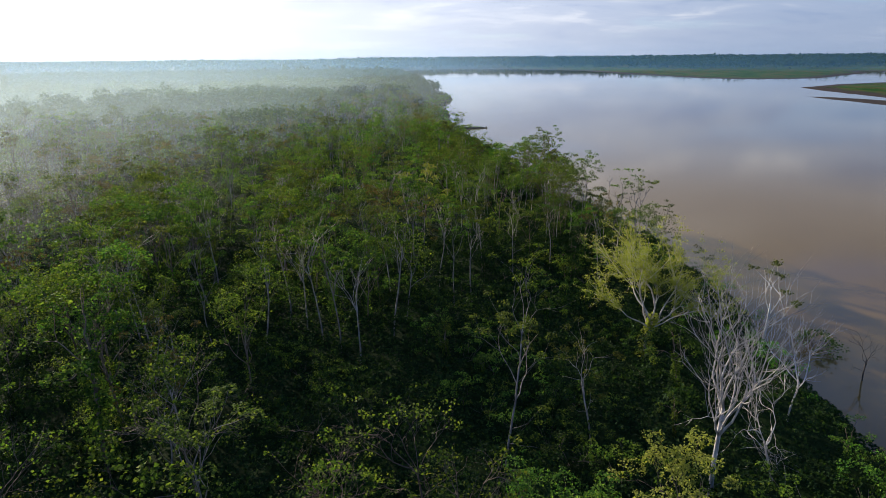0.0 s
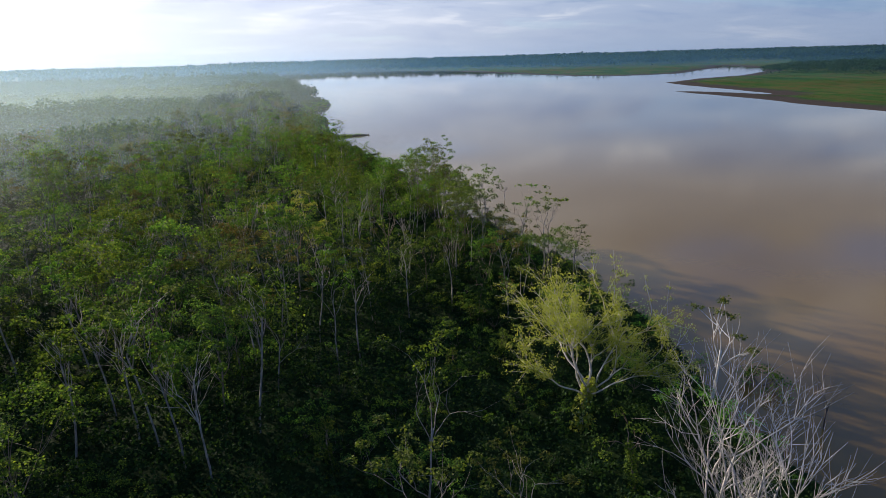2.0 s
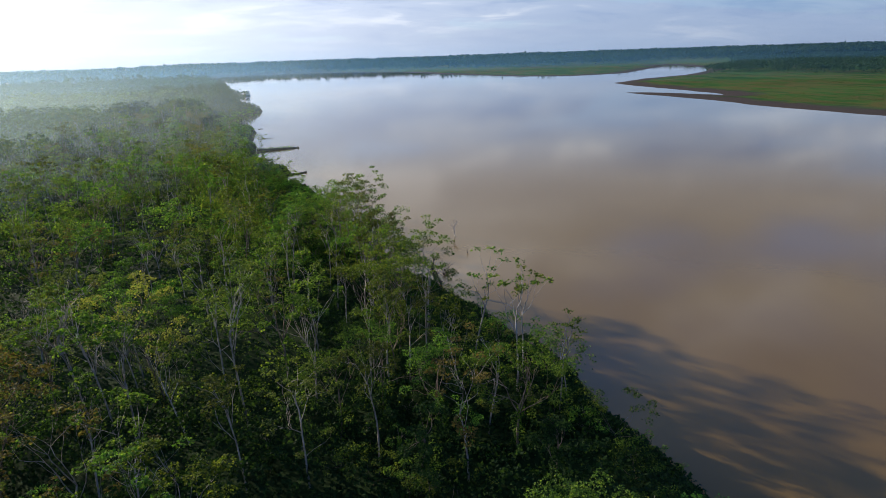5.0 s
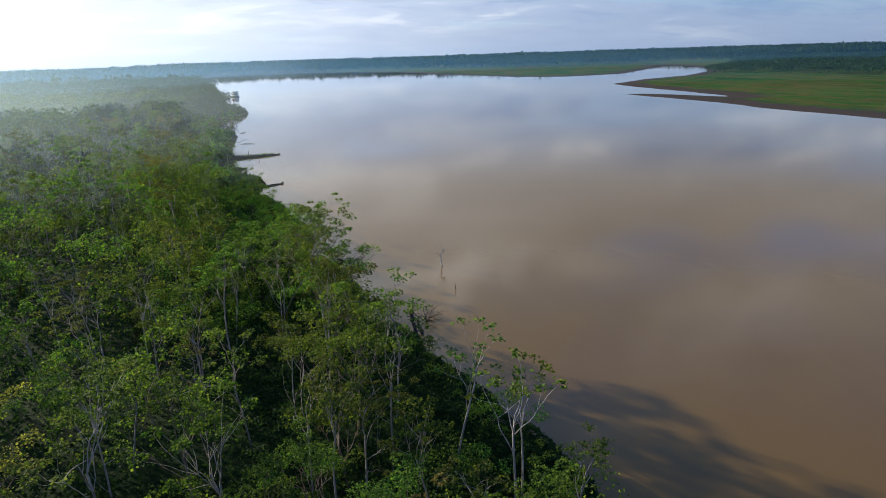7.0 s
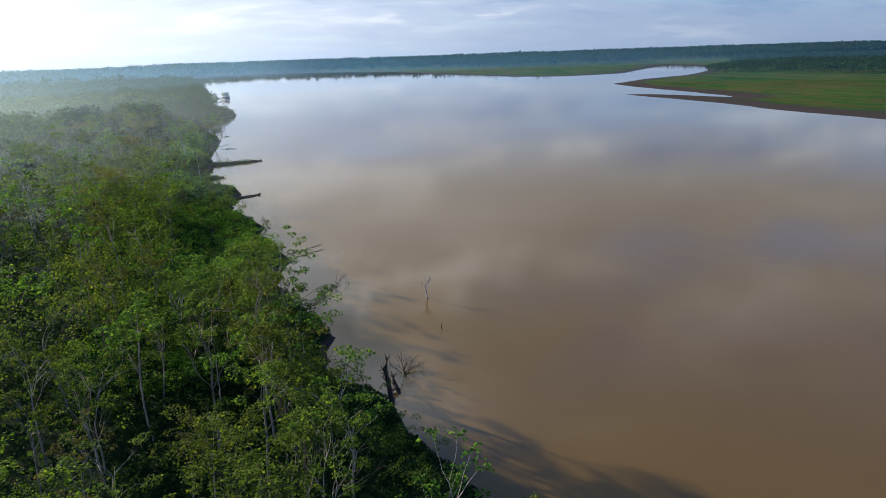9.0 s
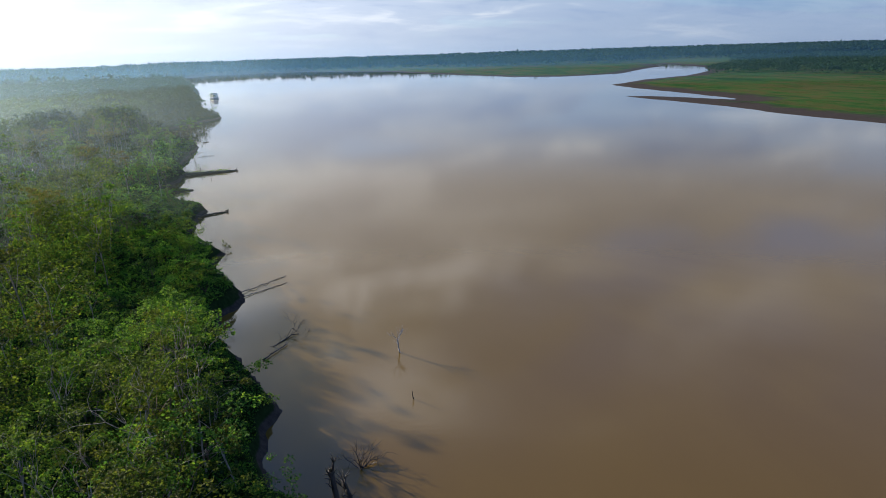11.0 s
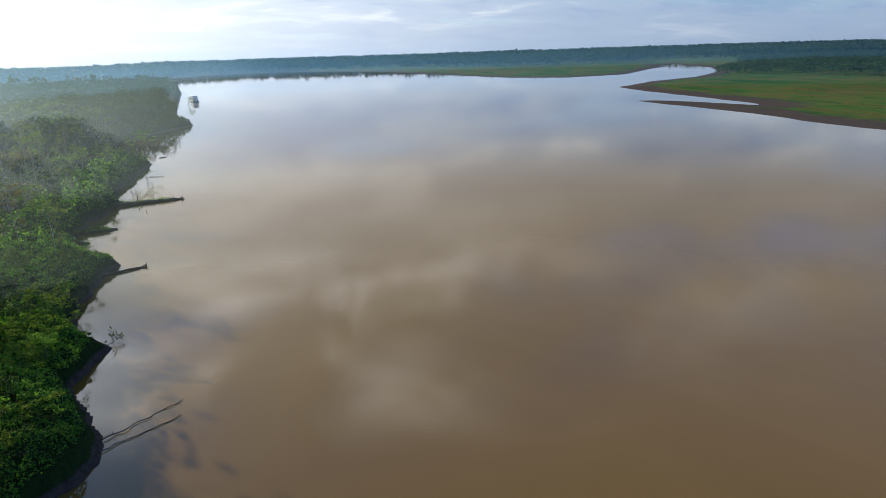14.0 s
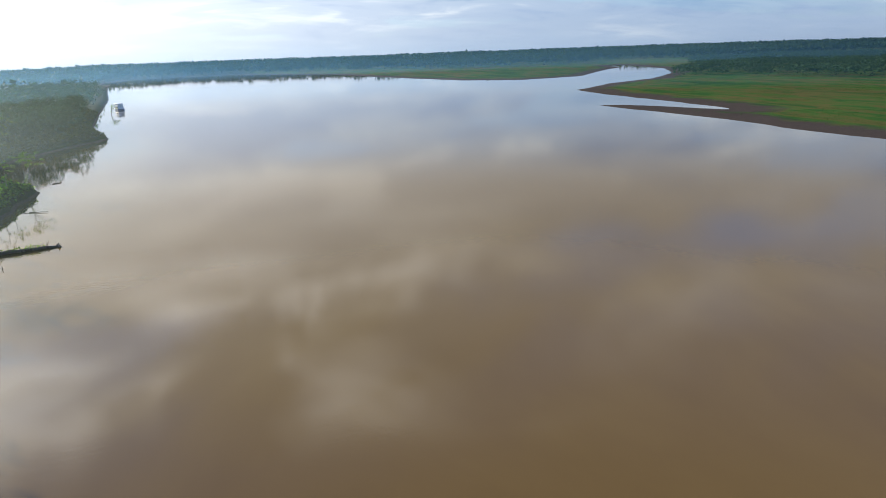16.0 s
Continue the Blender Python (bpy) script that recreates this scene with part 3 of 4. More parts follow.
single("broad_tree", broad_tree(310, LEAF_PALE, 1.2), 19.5, 46.5, turn=1, size=0.82, label="leafy tree with a full yellow-green crown")
for k, (x, y, tall) in enumerate(((-19, 51, 16), (0.5, 49, 14.5), (-7, 45, 12.5), (-33, 46, 14), (-27, 42, 12), (4.5, 44, 13))):
    single("twig_tree", twig_tree(800 + k, tall), x, y, turn=k * 1.1)
for k, (x, y) in enumerate(((26, 193), (23, 198), (27.5, 199), (22, 205), (26, 207), (19, 195), (18, 203), (21, 212))):
    single(("broad_tree", "vine_tree")[k % 2], (BROADS, VINED)[k % 2][k % 5], x, y, turn=k * 1.3, size=(1.0, 1.2)[k % 2])
single("thin_tree", THINS[2], 17.5, 66, turn=0.3, size=0.85)
single("vine_tree", VINED[1], -33, 62, turn=0.3, size=1.75)
single("broad_tree", BROADS[2], 10, 43, turn=0.7, size=0.75)
single("rust_tree", RUSTS[0], -5.2, 119.5, turn=2.2, size=1.0)
single("rust_tree", RUSTS[1], -14.0, 128.0, turn=0.5, size=0.95)
single("broad_tree", broad_tree(312, LEAF_BRIGHT, 1.2), -9.4, 106.7, turn=1.4, size=0.85, label="spreading tree with a bright yellow-green crown")
single("broad_tree", broad_tree(313, LEAF_PALE, 1.2), -1.5, 145.2, turn=0.2, size=1.0, label="spreading tree with a bright yellow-green crown")
single("broad_tree", broad_tree(314, LEAF_BRIGHT, 1.2), 13.2, 142.9, turn=2.9, size=1.05, label="spreading tree with a bright yellow-green crown")
single("dead_tree", dead_tree(505), 41, 71, turn=1.5, size=0.75, tilt=(4, 10))
single("dead_tree", dead_tree(506), 34, 60, turn=2.5, size=0.85, tilt=(-8, 18))

# tall trees standing over the forest, each at its own place and height
for k, (x, y, tall) in enumerate(((0.5, 115, 15), (-8, 111, 14.5), (-4.6, 125, 14.5), (-4.6, 146.7, 13), (-20.5, 144.5, 11), (15, 184, 13), (7.2, 167, 12), (8.3, 137.2, 17.5), (33.9, 136.2, 14.5), (32.5, 160, 11), (22.7, 161.7, 11), (26.5, 202.7, 14), (17.6, 194.5, 14))):
    single("parasol_tree", PARASOLS[k % 6], x, y, turn=k * 1.3, size=tall / 17)
for k, (x, y, tall) in enumerate(((28.5, 141.2, 14), (23.5, 142.9, 14), (34.8, 128.5, 14.5), (11.3, 170.7, 13.5), (-15, 220.7, 13), (-22, 245.5, 11), (11.3, 230.6, 10), (33.1, 187.6, 15), (-4.5, 316, 14), (-21, 334, 15.5))):
    single("thin_tree", THINS[k % 5], x, y, turn=k * 0.9 + 1, size=tall / 16)
single("broad_tree", broad_tree(311, LEAF_BRIGHT, 1.3), 36.7, 124.1, turn=2, size=1.0, label="tall tree with a full green crown over the river bank")

# ---- the forest of the west bank ----
rng = np.random.default_rng(77)


def glade(x, y):
    """Hollows with low growth only."""
    return ((x > -24) & (x < 8) & (y > 49) & (y < 86)) | ((x > -3) & (x < 27) & (y > 79) & (y < 119))


def west_edge(y):
    y = np.asarray(y, float)
    return np.interp(y, [p[1] for p in WEST], [p[0] for p in WEST])


KINDS = [("parasol_tree", PARASOLS, 0.24), ("thin_tree", THINS, 0.24), ("broad_tree", BROADS, 0.25), ("vine_tree", VINED, 0.19), ("dead_tree", DEADS, 0.04), ("rust_tree", RUSTS, 0.016)]
# a taller stand north-west of the hollows keeps them in shade
for k in range(42):
    x, y = -58 + 56 * ((k * 0.618) % 1), 64 + 84 * ((k * 0.7549) % 1)
    if not glade(x, y) and all((x - a) ** 2 + (y - b) ** 2 > 20 for a, b in taken):
        single(("broad_tree", "parasol_tree")[k % 2], (BROADS, PARASOLS)[k % 2][k % 6], x, y, turn=k * 2.1, size=(1.2, 1.02)[k % 2])
spots, tries = [], 0
while len(spots) < 375 and tries < 60000:
    tries += 1
    y = 22 + 300 * rng.random() ** 0.85
    x = rng.uniform(-14 - 0.62 * y, west_edge(y) - 2.5)
    if (glade(x, y) and rng.random() < 0.85) or (y > 150 and x > west_edge(y) - (15 if y < 195 or y > 420 else 19)) or (60 < y < 150 and x > 39) or (y < 55 and -9 < x < 20) or (x > 12 and y < 112 and rng.random() < 0.6) or any((x - a) ** 2 + (y - b) ** 2 < 90 for a, b in ((29.5, 88), (24.5, 56.5), (46.5, 90))):
        continue
    if all((x - a) ** 2 + (y - b) ** 2 > 26 for a, b in taken) and all((x - a) ** 2 + (y - b) ** 2 > 30 for a, b in spots):
        spots.append((x, y))
near = len(spots)
while len(spots) < near + 100 and tries < 120000:
    tries += 1
    y = rng.uniform(318, 520)
    x = rng.uniform(-75, west_edge(y) - 2.5)
    if all((x - a) ** 2 + (y - b) ** 2 > 32 for a, b in spots[near:]):
        spots.append((x, y))
for x, y in spots:
    pick, k = rng.random(), 0
    while k < len(KINDS) - 1 and pick > KINDS[k][2]:
        pick -= KINDS[k][2]
        k += 1
    name, made, _ = KINDS[k]
    made = made if y < 190 and x > -55 else COARSE.get(name, made)
    close = west_edge(y) - x
    plant(name, made[int(rng.integers(len(made)))], x, y, rng.uniform(0, 6.28), rng.uniform(0.72, 1.08) * (0.8 if close < 10 else 1.0), tilt=(rng.normal() * 3, rng.normal() * 3))

for k in range(34):
    x, y = rng.uniform(6, 42), rng.uniform(58, 135)
    if all((x - a) ** 2 + (y - b) ** 2 > 9 for a, b in taken):
        plant("vine_tree", VINED[k % 5], x, y, rng.uniform(0, 6.28), rng.uniform(0.35, 0.62))
placed = 0
while placed < 110:
    y = rng.uniform(30, 300)
    x = rng.uniform(-14 - 0.4 * y, west_edge(y) - 4)
    if rng.random() < 0.5 or glade(x, y):
        x = west_edge(y) - rng.uniform(4, 12)
    plant("shrub", SHRUBS[int(rng.integers(5))], x, y, rng.uniform(0, 6.28), rng.uniform(0.5, 1.0))
    placed += 1
# dark bushes on the floor of the hollows
for k in range(70):
    x, y = -26 + 54 * ((k * 0.618) % 1), 50 + 78 * ((k * 0.7549) % 1)
    if all((x - a) ** 2 + (y - b) ** 2 > 6 for a, b in taken):
        plant("shrub", SHRUBS[(1, 1, 4, 1, 3)[k % 5]], x, y, k * 1.9, 0.45 + 0.4 * ((k * 0.37) % 1))
# lush thicket along the cut bank
for k in range(80):
    y = 186 + 150 * ((k * 0.618) % 1)
    x = west_edge(y) - 4.5 - 17 * rng.random() ** 1.3
    if k % 4:
        plant("shrub", SHRUBS[k % 5], x, y, rng.uniform(0, 6.28), rng.uniform(0.6, 1.15))
    else:
        plant("vine_tree", VINED[k % 5], x - 2, y, rng.uniform(0, 6.28), rng.uniform(0.5, 0.8))

# undergrowth: leaves over a rolling mat of creepers
def mat_height(x, y):
    return 0.3 + 4.6 * fbm(x, y, 11, 21) ** 1.9 + 9.0 * np.maximum(fbm(x, y, 3.4, 25, 3) - 0.52, 0)


def undergrowth(name, count, y0, y1, size, left, seed, mat, strip=0.0):
    r = np.random.default_rng(seed)
    y = r.uniform(y0, y1, count)
    x = west_edge(y) + 1.0 - (west_edge(y) + 1.0 + left + 0.62 * y) * r.random(count)
    if strip:
        x = west_edge(y) + 0.6 - strip * r.random(count) ** 1.3
    z = land_height(x, y)
    keep = z > 1.1 + 1.8 * fbm(x, y, 7, 33)
    x, y, z = x[keep], y[keep], z[keep]
    edge = np.clip((west_edge(y) - x) / 8, 0.12, 1)
    top = mat_height(x, y) * edge + 5.0 * np.maximum(fbm(x, y, 2.2, 27, 3) - 0.5, 0) * edge
    z = z + top * (1 - 0.28 * r.random(len(z)) ** 2.2)
    slope = np.stack([(mat_height(x - 0.4, y) - mat_height(x + 0.4, y)) * edge, (mat_height(x, y - 0.4) - mat_height(x, y + 0.4)) * edge, np.full(len(x), 0.8)], -1)
    v, q = leaves(r, np.stack([x, y, z], -1), size * (1 + (y - y0) / (y1 - y0) * 0.4), 0.15, None, 0.45, 0.35, slope)
    ob = new(name, mesh_of(name, v, [q], mat))
    return tagged(ob, "dense tangle of green creepers and low leaves on the forest floor", "undergrowth", kind="stuff")


# floor creepers use the leaf darkened for tree shade
undergrowth("undergrowth", 225000, 18, 150, 0.30, 14, 1, LEAF_VINE_SHADED)
undergrowth("undergrowth", 72000, 150, 345, 0.50, 14, 2, LEAF_VINE_SHADED)
undergrowth("undergrowth", 30000, 345, 530, 0.75, -140, 3, LEAF_VINE_SHADED)
undergrowth("bank_creepers", 60000, 125, 235, 0.26, 0, 7, LEAF_VINE_SHADED, 34.0)
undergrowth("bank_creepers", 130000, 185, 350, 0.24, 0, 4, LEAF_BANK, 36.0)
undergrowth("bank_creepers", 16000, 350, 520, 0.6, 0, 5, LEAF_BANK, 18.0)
undergrowth("bank_creepers", 16000, 520, 900, 0.9, 0, 6, LEAF_DULL, 30.0)


# ---- forest further off: one mass of crowns ----
def far_forest(name, xs, ys, per, size, tall, seed, mat, label, even=False):
    """Crowns of leafy clumps at many places; per leaves a crown."""
    r = np.random.default_rng(seed)
    n = len(xs)
    base = land_height(xs, ys)
    h = tall * np.where(r.random(n) < 0.02, 1.2, 1.0) * r.uniform(0.55, 1.2, n) * (0.6 + 0.8 * fbm(xs, ys, 70, 31))
    wide = h * r.uniform(0.20, 0.34, n)
    if even:
        h = tall * r.uniform(0.68, 0.92, n) * (0.7 + 0.6 * fbm(xs, ys, 110, 31))
        wide = h * r.uniform(0.36, 0.60, n)
    knots = 12
    lumps = unit(r.normal(size=(n, knots, 3)))
    d = unit(np.repeat(lumps, -(-per // knots), 1)[:, :per] + r.normal(size=(n, per, 3)) * 0.26)
    d[..., 2] = np.abs(d[..., 2]) * 1.1 - 0.25
    d[..., 2] *= 0.6 if even else 1.0
    lump = np.repeat(r.uniform(0.68, 1.08, (n, knots)), -(-per // knots), 1)[:, :per, None] + r.normal(size=(n, per, 1)) * 0.07
    c = d * lump * wide[:, None, None] + np.stack([xs, ys, base + h - wide * 0.8], -1)[:, None]
    low = r.random((n, per)) < 0.18
    c[..., 2] = np.where(low, base[:, None] + (h * 0.75)[:, None] * r.random((n, per)), c[..., 2])
    v, q = leaves(r, c.reshape(-1, 3), np.repeat(size * wide, per), 0.3, d.reshape(-1, 3) - np.array([0, 0, 0.3]), 0.5, 0.5, d.reshape(-1, 3) + np.array([0, 0, 0.25]))
    return tagged(new(name, mesh_of(name, v, [q], mat)), label, "forest", kind="stuff")


def scatter(seed, count, x0, x1, y0, y1, test):
    r = np.random.default_rng(seed)
    x, y = r.uniform(x0, x1, count), r.uniform(y0, y1, count)
    keep = test(x, y)
    return x[keep], y[keep]


def wooded_west(x, y):
    return (x < west_edge(y) - 3) & (x > -60 - 0.72 * y) & ((y > 520) | (x < -75)) & (shore_distance(x, y) > 9)


def wooded_east(x, y):
    """Beyond the meadows of the far bank and of the spit."""
    d = shore_distance(x, y)
    north = y > np.interp(x, [-600, -122, -35, 44, 131, 514, 607, 657, 812, 896, 1131, 1500], [1900, 1870, 2050, 2130, 2150, 1880, 1700, 1670, 1690, 1620, 1860, 1500]) + 90 * (fbm(x, y, 90, 41) - 0.5)
    spit = (x > np.interp(y, [400, 747, 858, 1004, 1200, 1500], [780, 736, 707, 680, 900, 1120]) + 50 * (fbm(x, y, 60, 42) - 0.5)) & (y < 1500)
    return (d > 18) & (north | spit)


WOODS = "hazy green rainforest canopy stretching into the distance"
# the middle storey between the single trees
STOREY = "mass of dark green crowns between the taller trees"
xs, ys = scatter(17, 1700, -220, 60, 40, 330, lambda x, y: (x < west_edge(y) - 7) & (x > -25 - 0.66 * y) & ((x < 8) | (y > 125)) & ((y < 200) | (x < west_edge(y) - 21)) & ~glade(x, y))
close = (ys < 190) & (xs > -60)
some = close & ((ys < 75) | (np.arange(len(xs)) % 2 == 0))
far_forest("forest_middle_storey", xs[some], ys[some], 280, 0.085, 9.5, 18, LEAF_FOREST, STOREY)
far_forest("forest_middle_storey", xs[~close], ys[~close], 90, 0.155, 9.0, 21, LEAF_FOREST, STOREY)
xs, ys = scatter(19, 900, -30, 45, 185, 345, lambda x, y: (x < west_edge(y) - 20) & (x > west_edge(y) - 40))
far_forest("forest_middle_storey", xs, ys, 170, 0.10, 12.0, 20, LEAF_FOREST, "mass of dark green crowns behind the river bank")
xs, ys = scatter(3, 4200, -420, 30, 318, 620, wooded_west)
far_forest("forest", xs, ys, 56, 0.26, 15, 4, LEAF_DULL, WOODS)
stems = []
for x, y in zip(xs[::2], ys[::2]):
    z = 2.0 + rng.uniform(8, 15)
    stems.append((np.array([(x, y, 1.0), (x + rng.normal() * 0.5, y, z * 0.5), (x + rng.normal(), y, z)]), np.array([0.2, 0.16, 0.1])))
v, f = tubes(stems, 3)
tagged(new("forest_trunks", mesh_of("forest_trunks", v, f, BARK_PALE)), "pale slender trunks standing in the hazy forest", "tree trunks", kind="stuff")
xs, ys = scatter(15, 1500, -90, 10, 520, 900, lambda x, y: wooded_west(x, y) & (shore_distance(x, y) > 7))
far_forest("forest", xs, ys, 95, 0.21, 14, 16, LEAF_FAR_HAZED, WOODS)
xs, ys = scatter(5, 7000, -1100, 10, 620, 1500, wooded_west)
far_forest("forest", xs, ys, 22, 0.33, 15, 6, LEAF_FAR_HAZED, WOODS, True)
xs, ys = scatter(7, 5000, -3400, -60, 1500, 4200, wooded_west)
far_forest("forest", xs, ys, 9, 0.95, 21, 8, LEAF_FAR_HAZED, WOODS, True)
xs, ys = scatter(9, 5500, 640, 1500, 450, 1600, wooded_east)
far_forest("forest", xs, ys, 32, 0.30, 15, 13, LEAF_FAR_HAZED, WOODS, True)
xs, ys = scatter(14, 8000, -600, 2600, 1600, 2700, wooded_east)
far_forest("forest", xs, ys, 16, 0.55, 23, 10, LEAF_FAR_HAZED, WOODS, True)
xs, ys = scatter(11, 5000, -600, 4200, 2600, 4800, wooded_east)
far_forest("forest", xs, ys, 9, 0.95, 25, 12, LEAF_FAR_HAZED, WOODS, True)


# ---- driftwood and snags in the river ----
def heading(dx, dy):
    return math.atan2(-dx, dy)


def log_thing(name, start, end, thick, seed, label, mat=BARK_WET, stubs=4, roots=False, tufts=0):
    """A fallen trunk from start to end with broken stubs; roots: a torn root plate at the end; tufts: grass growing on it."""
    r = np.random.default_rng(seed)
    a, b = np.array(start, float), np.array(end, float)
    t = np.linspace(0, 1, 14)[:, None]
    line = a + (b - a) * t + r.normal(size=(14, 3)) * 0.11 * np.linalg.norm(b - a) / 10 * np.array([1, 1, 0.4])
    girth = thick * (1 - 0.45 * t[:, 0]) * r.uniform(0.88, 1.12, 14)
    girth[-1] *= 0.55
    wood = [(line, girth, 0)]
    for _ in range(stubs):
        at = int(r.integers(3, 13))
        twig, _d = bent(r, line[at], (*r.normal(size=2), r.uniform(0.2, 1.2)), r.uniform(0.6, 2.2), 4, 0.2, 0.0)
        wood.append((twig, np.linspace(girth[at] * 0.35, 0.03, 5), 1))
    root = new(name)
    tagged(root, label, "driftwood", "driftwood in the river")
    new("trunk", wood_mesh("trunk", wood, mat, (9, 4))).parent = root
    if roots:
        spikes = []
        for _ in range(16):
            way_ = unit(r.normal(size=3)) + unit(b - a) * 0.3
            twig, _d = bent(r, line[-1], way_, r.uniform(0.5, 1.4), 4, 0.3, 0.1)
            spikes.append((twig, np.linspace(thick * 0.45, 0.03, 5), 1))
        new("root_plate", wood_mesh("root_plate", spikes, mat)).parent = root
    if tufts:
        k = r.uniform(0, 0.85, tufts)
        c = a + (b - a) * k[:, None] + r.normal(size=(tufts, 3)) * np.array([0.55, 0.55, 0.12]) * thick / 0.5 + np.array([0, 0, thick * 0.7])
        v, q = leaves(r, c, 0.55, 0.2, np.tile((0, 0, 1.0), (tufts, 1)), 0.18, 0.6)
        tagged(new("grass", mesh_of("grass", v, [q], LEAF_BRIGHT)), kind="stuff").parent = root
    return root


def snag(name, x, y, height, seed, label, bark=BARK_WET, tilt=0.0, way_=(0, 1), limbs=4, levels=3, leafy=0, z=-0.5, fork=0.4, girth=0.12, spread=0.8):
    """A dead branching stem standing in the water or fallen over (tilt) along way_."""
    r = np.random.default_rng(seed)
    wood, ends = skeleton(r, height, fork, limbs, spread, 0.5, levels, 3, girth, 0.05, 0.03, 0.22, low=2)
    crown = leaf_mesh("leaves", [clumps(r, ends, leafy, 0.3, 0.3, 0.4)], LEAF_FOREST) if leafy else None
    root = plant(name, (wood_mesh("trunk", wood, bark), crown), x, y, heading(*way_), 1.0, z, label, (-tilt, 0), "driftwood in the river")
    root["category"] = "driftwood"
    return root


log_thing("fallen_log", (3, 408.0, 0.6), (25.6, 412.5, 0.25), 0.62, 1, "long grey fallen trunk with grass, lying out into the river", BARK_BROWN, 14, True, 300)
log_thing("fallen_log", (0, 372.2, 0.3), (11.8, 375.2, 0.1), 0.7, 2, "half-sunken log overgrown with green grass at the bank", BARK_WET, 2, False, 520)
log_thing("fallen_log", (15.5, 329.5, 0.32), (25.4, 334.0, 0.16), 0.38, 3, "dark fallen trunk with a torn root end over the water", BARK_WET, 1, True)
log_thing("fallen_pole", (29.5, 255.6, 0.3), (40.5, 265.3, 0.06), 0.09, 4, "thin crooked dead pole leaning from the bank over water", BARK_WET, 3)
log_thing("fallen_pole", (30.2, 253.6, 0.25), (40.8, 260.8, 0.05), 0.08, 5, "thin crooked dead pole leaning from the bank over water", BARK_WET, 3)
log_thing("fallen_pole", (5.5, 466, 0.6), (9.5, 471, 1.6), 0.12, 6, "thin pale pole slanting out of the river", BARK_BROWN, 1)
log_thing("fallen_pole", (8, 463, 0.2), (14, 461, 0.3), 0.12, 7, "thin pale pole slanting out of the river", BARK_BROWN, 1)
log_thing("fallen_log", (4.5, 519, 0.1), (7.5, 521, 0.1), 0.25, 8, "short log drifting near the bank", BARK_WET, 0)
log_thing("fallen_log", (35.5, 224.5, 0.2), (39.5, 229.5, 0.2), 0.12, 9, "dark drifting branch beside the bank", BARK_WET, 5)
log_thing("fallen_log", (-1.0, 359.0, 0.5), (7.2, 362.0, 0.1), 0.75, 24, "half-sunken log overgrown with green grass at the bank", BARK_WET, 2, False, 420)
log_thing("fallen_pole", (5.5, 358.5, 0.3), (8.0, 352.5, 0.15), 0.07, 25, "thin crooked dead pole leaning from the bank over water", BARK_WET, 1)
snag("fallen_tree", 37.5, 229.8, 7.5, 11, "dark fallen tree lying with bare branches in the river", tilt=85, way_=(5, 5.6), limbs=7, levels=4, z=0.0, fork=0.5, girth=0.14)
snag("river_snag", 43.0, 184.5, 7.0, 12, "dark broken tree stump leaning out of the water", tilt=22, way_=(-1, 6), limbs=3, levels=2, fork=0.75, girth=0.42, spread=0.4)
snag("river_snag", 44.3, 186.5, 4.0, 13, "dark broken tree stump leaning out of the water", tilt=50, way_=(-1, 3), limbs=4, levels=2, fork=0.5, girth=0.35)
snag("river_snag", 46.3, 192.3, 3.0, 14, "dark tangle of branches standing in the river", tilt=15, way_=(1, 1), limbs=10, levels=3, fork=0.15, girth=0.16, spread=1.1)
snag("river_snag", 56.6, 220.4, 5.0, 15, "white dead branch standing out of the brown river", BARK_WHITE, 8, (-1, 1), 4, 3, fork=0.45, girth=0.13, spread=0.4)
snag("river_snag", 55.6, 205.7, 2.0, 16, "short dark stake standing in the river", BARK_WET, 5, (-1, 0), 1, 1, fork=0.8, girth=0.09)
snag("river_snag", 60.0, 87.0, 7.5, 17, "bare dark dead tree standing in the shallows", BARK_BROWN, 8, (-1, 1), 3, 3, fork=0.5, girth=0.11, spread=0.6)
snag("river_snag", 57.5, 93.0, 4.0, 18, "bare dark dead tree standing in the shallows", BARK_BROWN, 12, (1, 1), 2, 2, fork=0.6, girth=0.07, spread=0.6)
snag("river_snag", 25.2, 289.6, 3.2, 19, "small leafy snag at the foot of the bank", BARK_WET, 60, (1, 0.2), 4, 2, 5, fork=0.4, girth=0.1)
snag("river_snag", 11.5, 410.5, 3.4, 20, "dark stake standing beside a fallen log", BARK_WET, 4, (1, 0), 1, 1, fork=0.9, girth=0.2)
snag("river_snag", 16.5, 395, 1.4, 21, "short dark stake standing in the river", BARK_WET, 3, (1, 0), 1, 1, fork=0.9, girth=0.12)
snag("river_snag", -16, 888, 9.0, 26, "leafy dead tree leaning out of the river", BARK_WET, 12, (1, 0.3), 5, 3, 14, fork=0.5, girth=0.25, spread=0.5)
snag("river_snag", 59.5, 98, 2.6, 22, "dark heap of brushwood in the shallows", BARK_WET, 10, (1, 1), 9, 3, 6, fork=0.1, girth=0.1, spread=1.6)


# ---- the river boat ----
def boxes(name, list_, mat, bevel=0.04):
    """One mesh of bevelled boxes (centre, size)."""
    bm = bmesh.new()
    for c, size in list_:
        made = bmesh.ops.create_cube(bm, size=1.0, matrix=Matrix.Translation(c) @ Matrix.Diagonal((*size, 1)))["verts"]
        bmesh.ops.bevel(bm, geom=list({e for v in made for e in v.link_edges}), offset=bevel, segments=1, affect="EDGES")
    mesh = bpy.data.meshes.new(name)
    bm.to_mesh(mesh)
    bm.free()
    mesh.materials.append(mat)
    return mesh


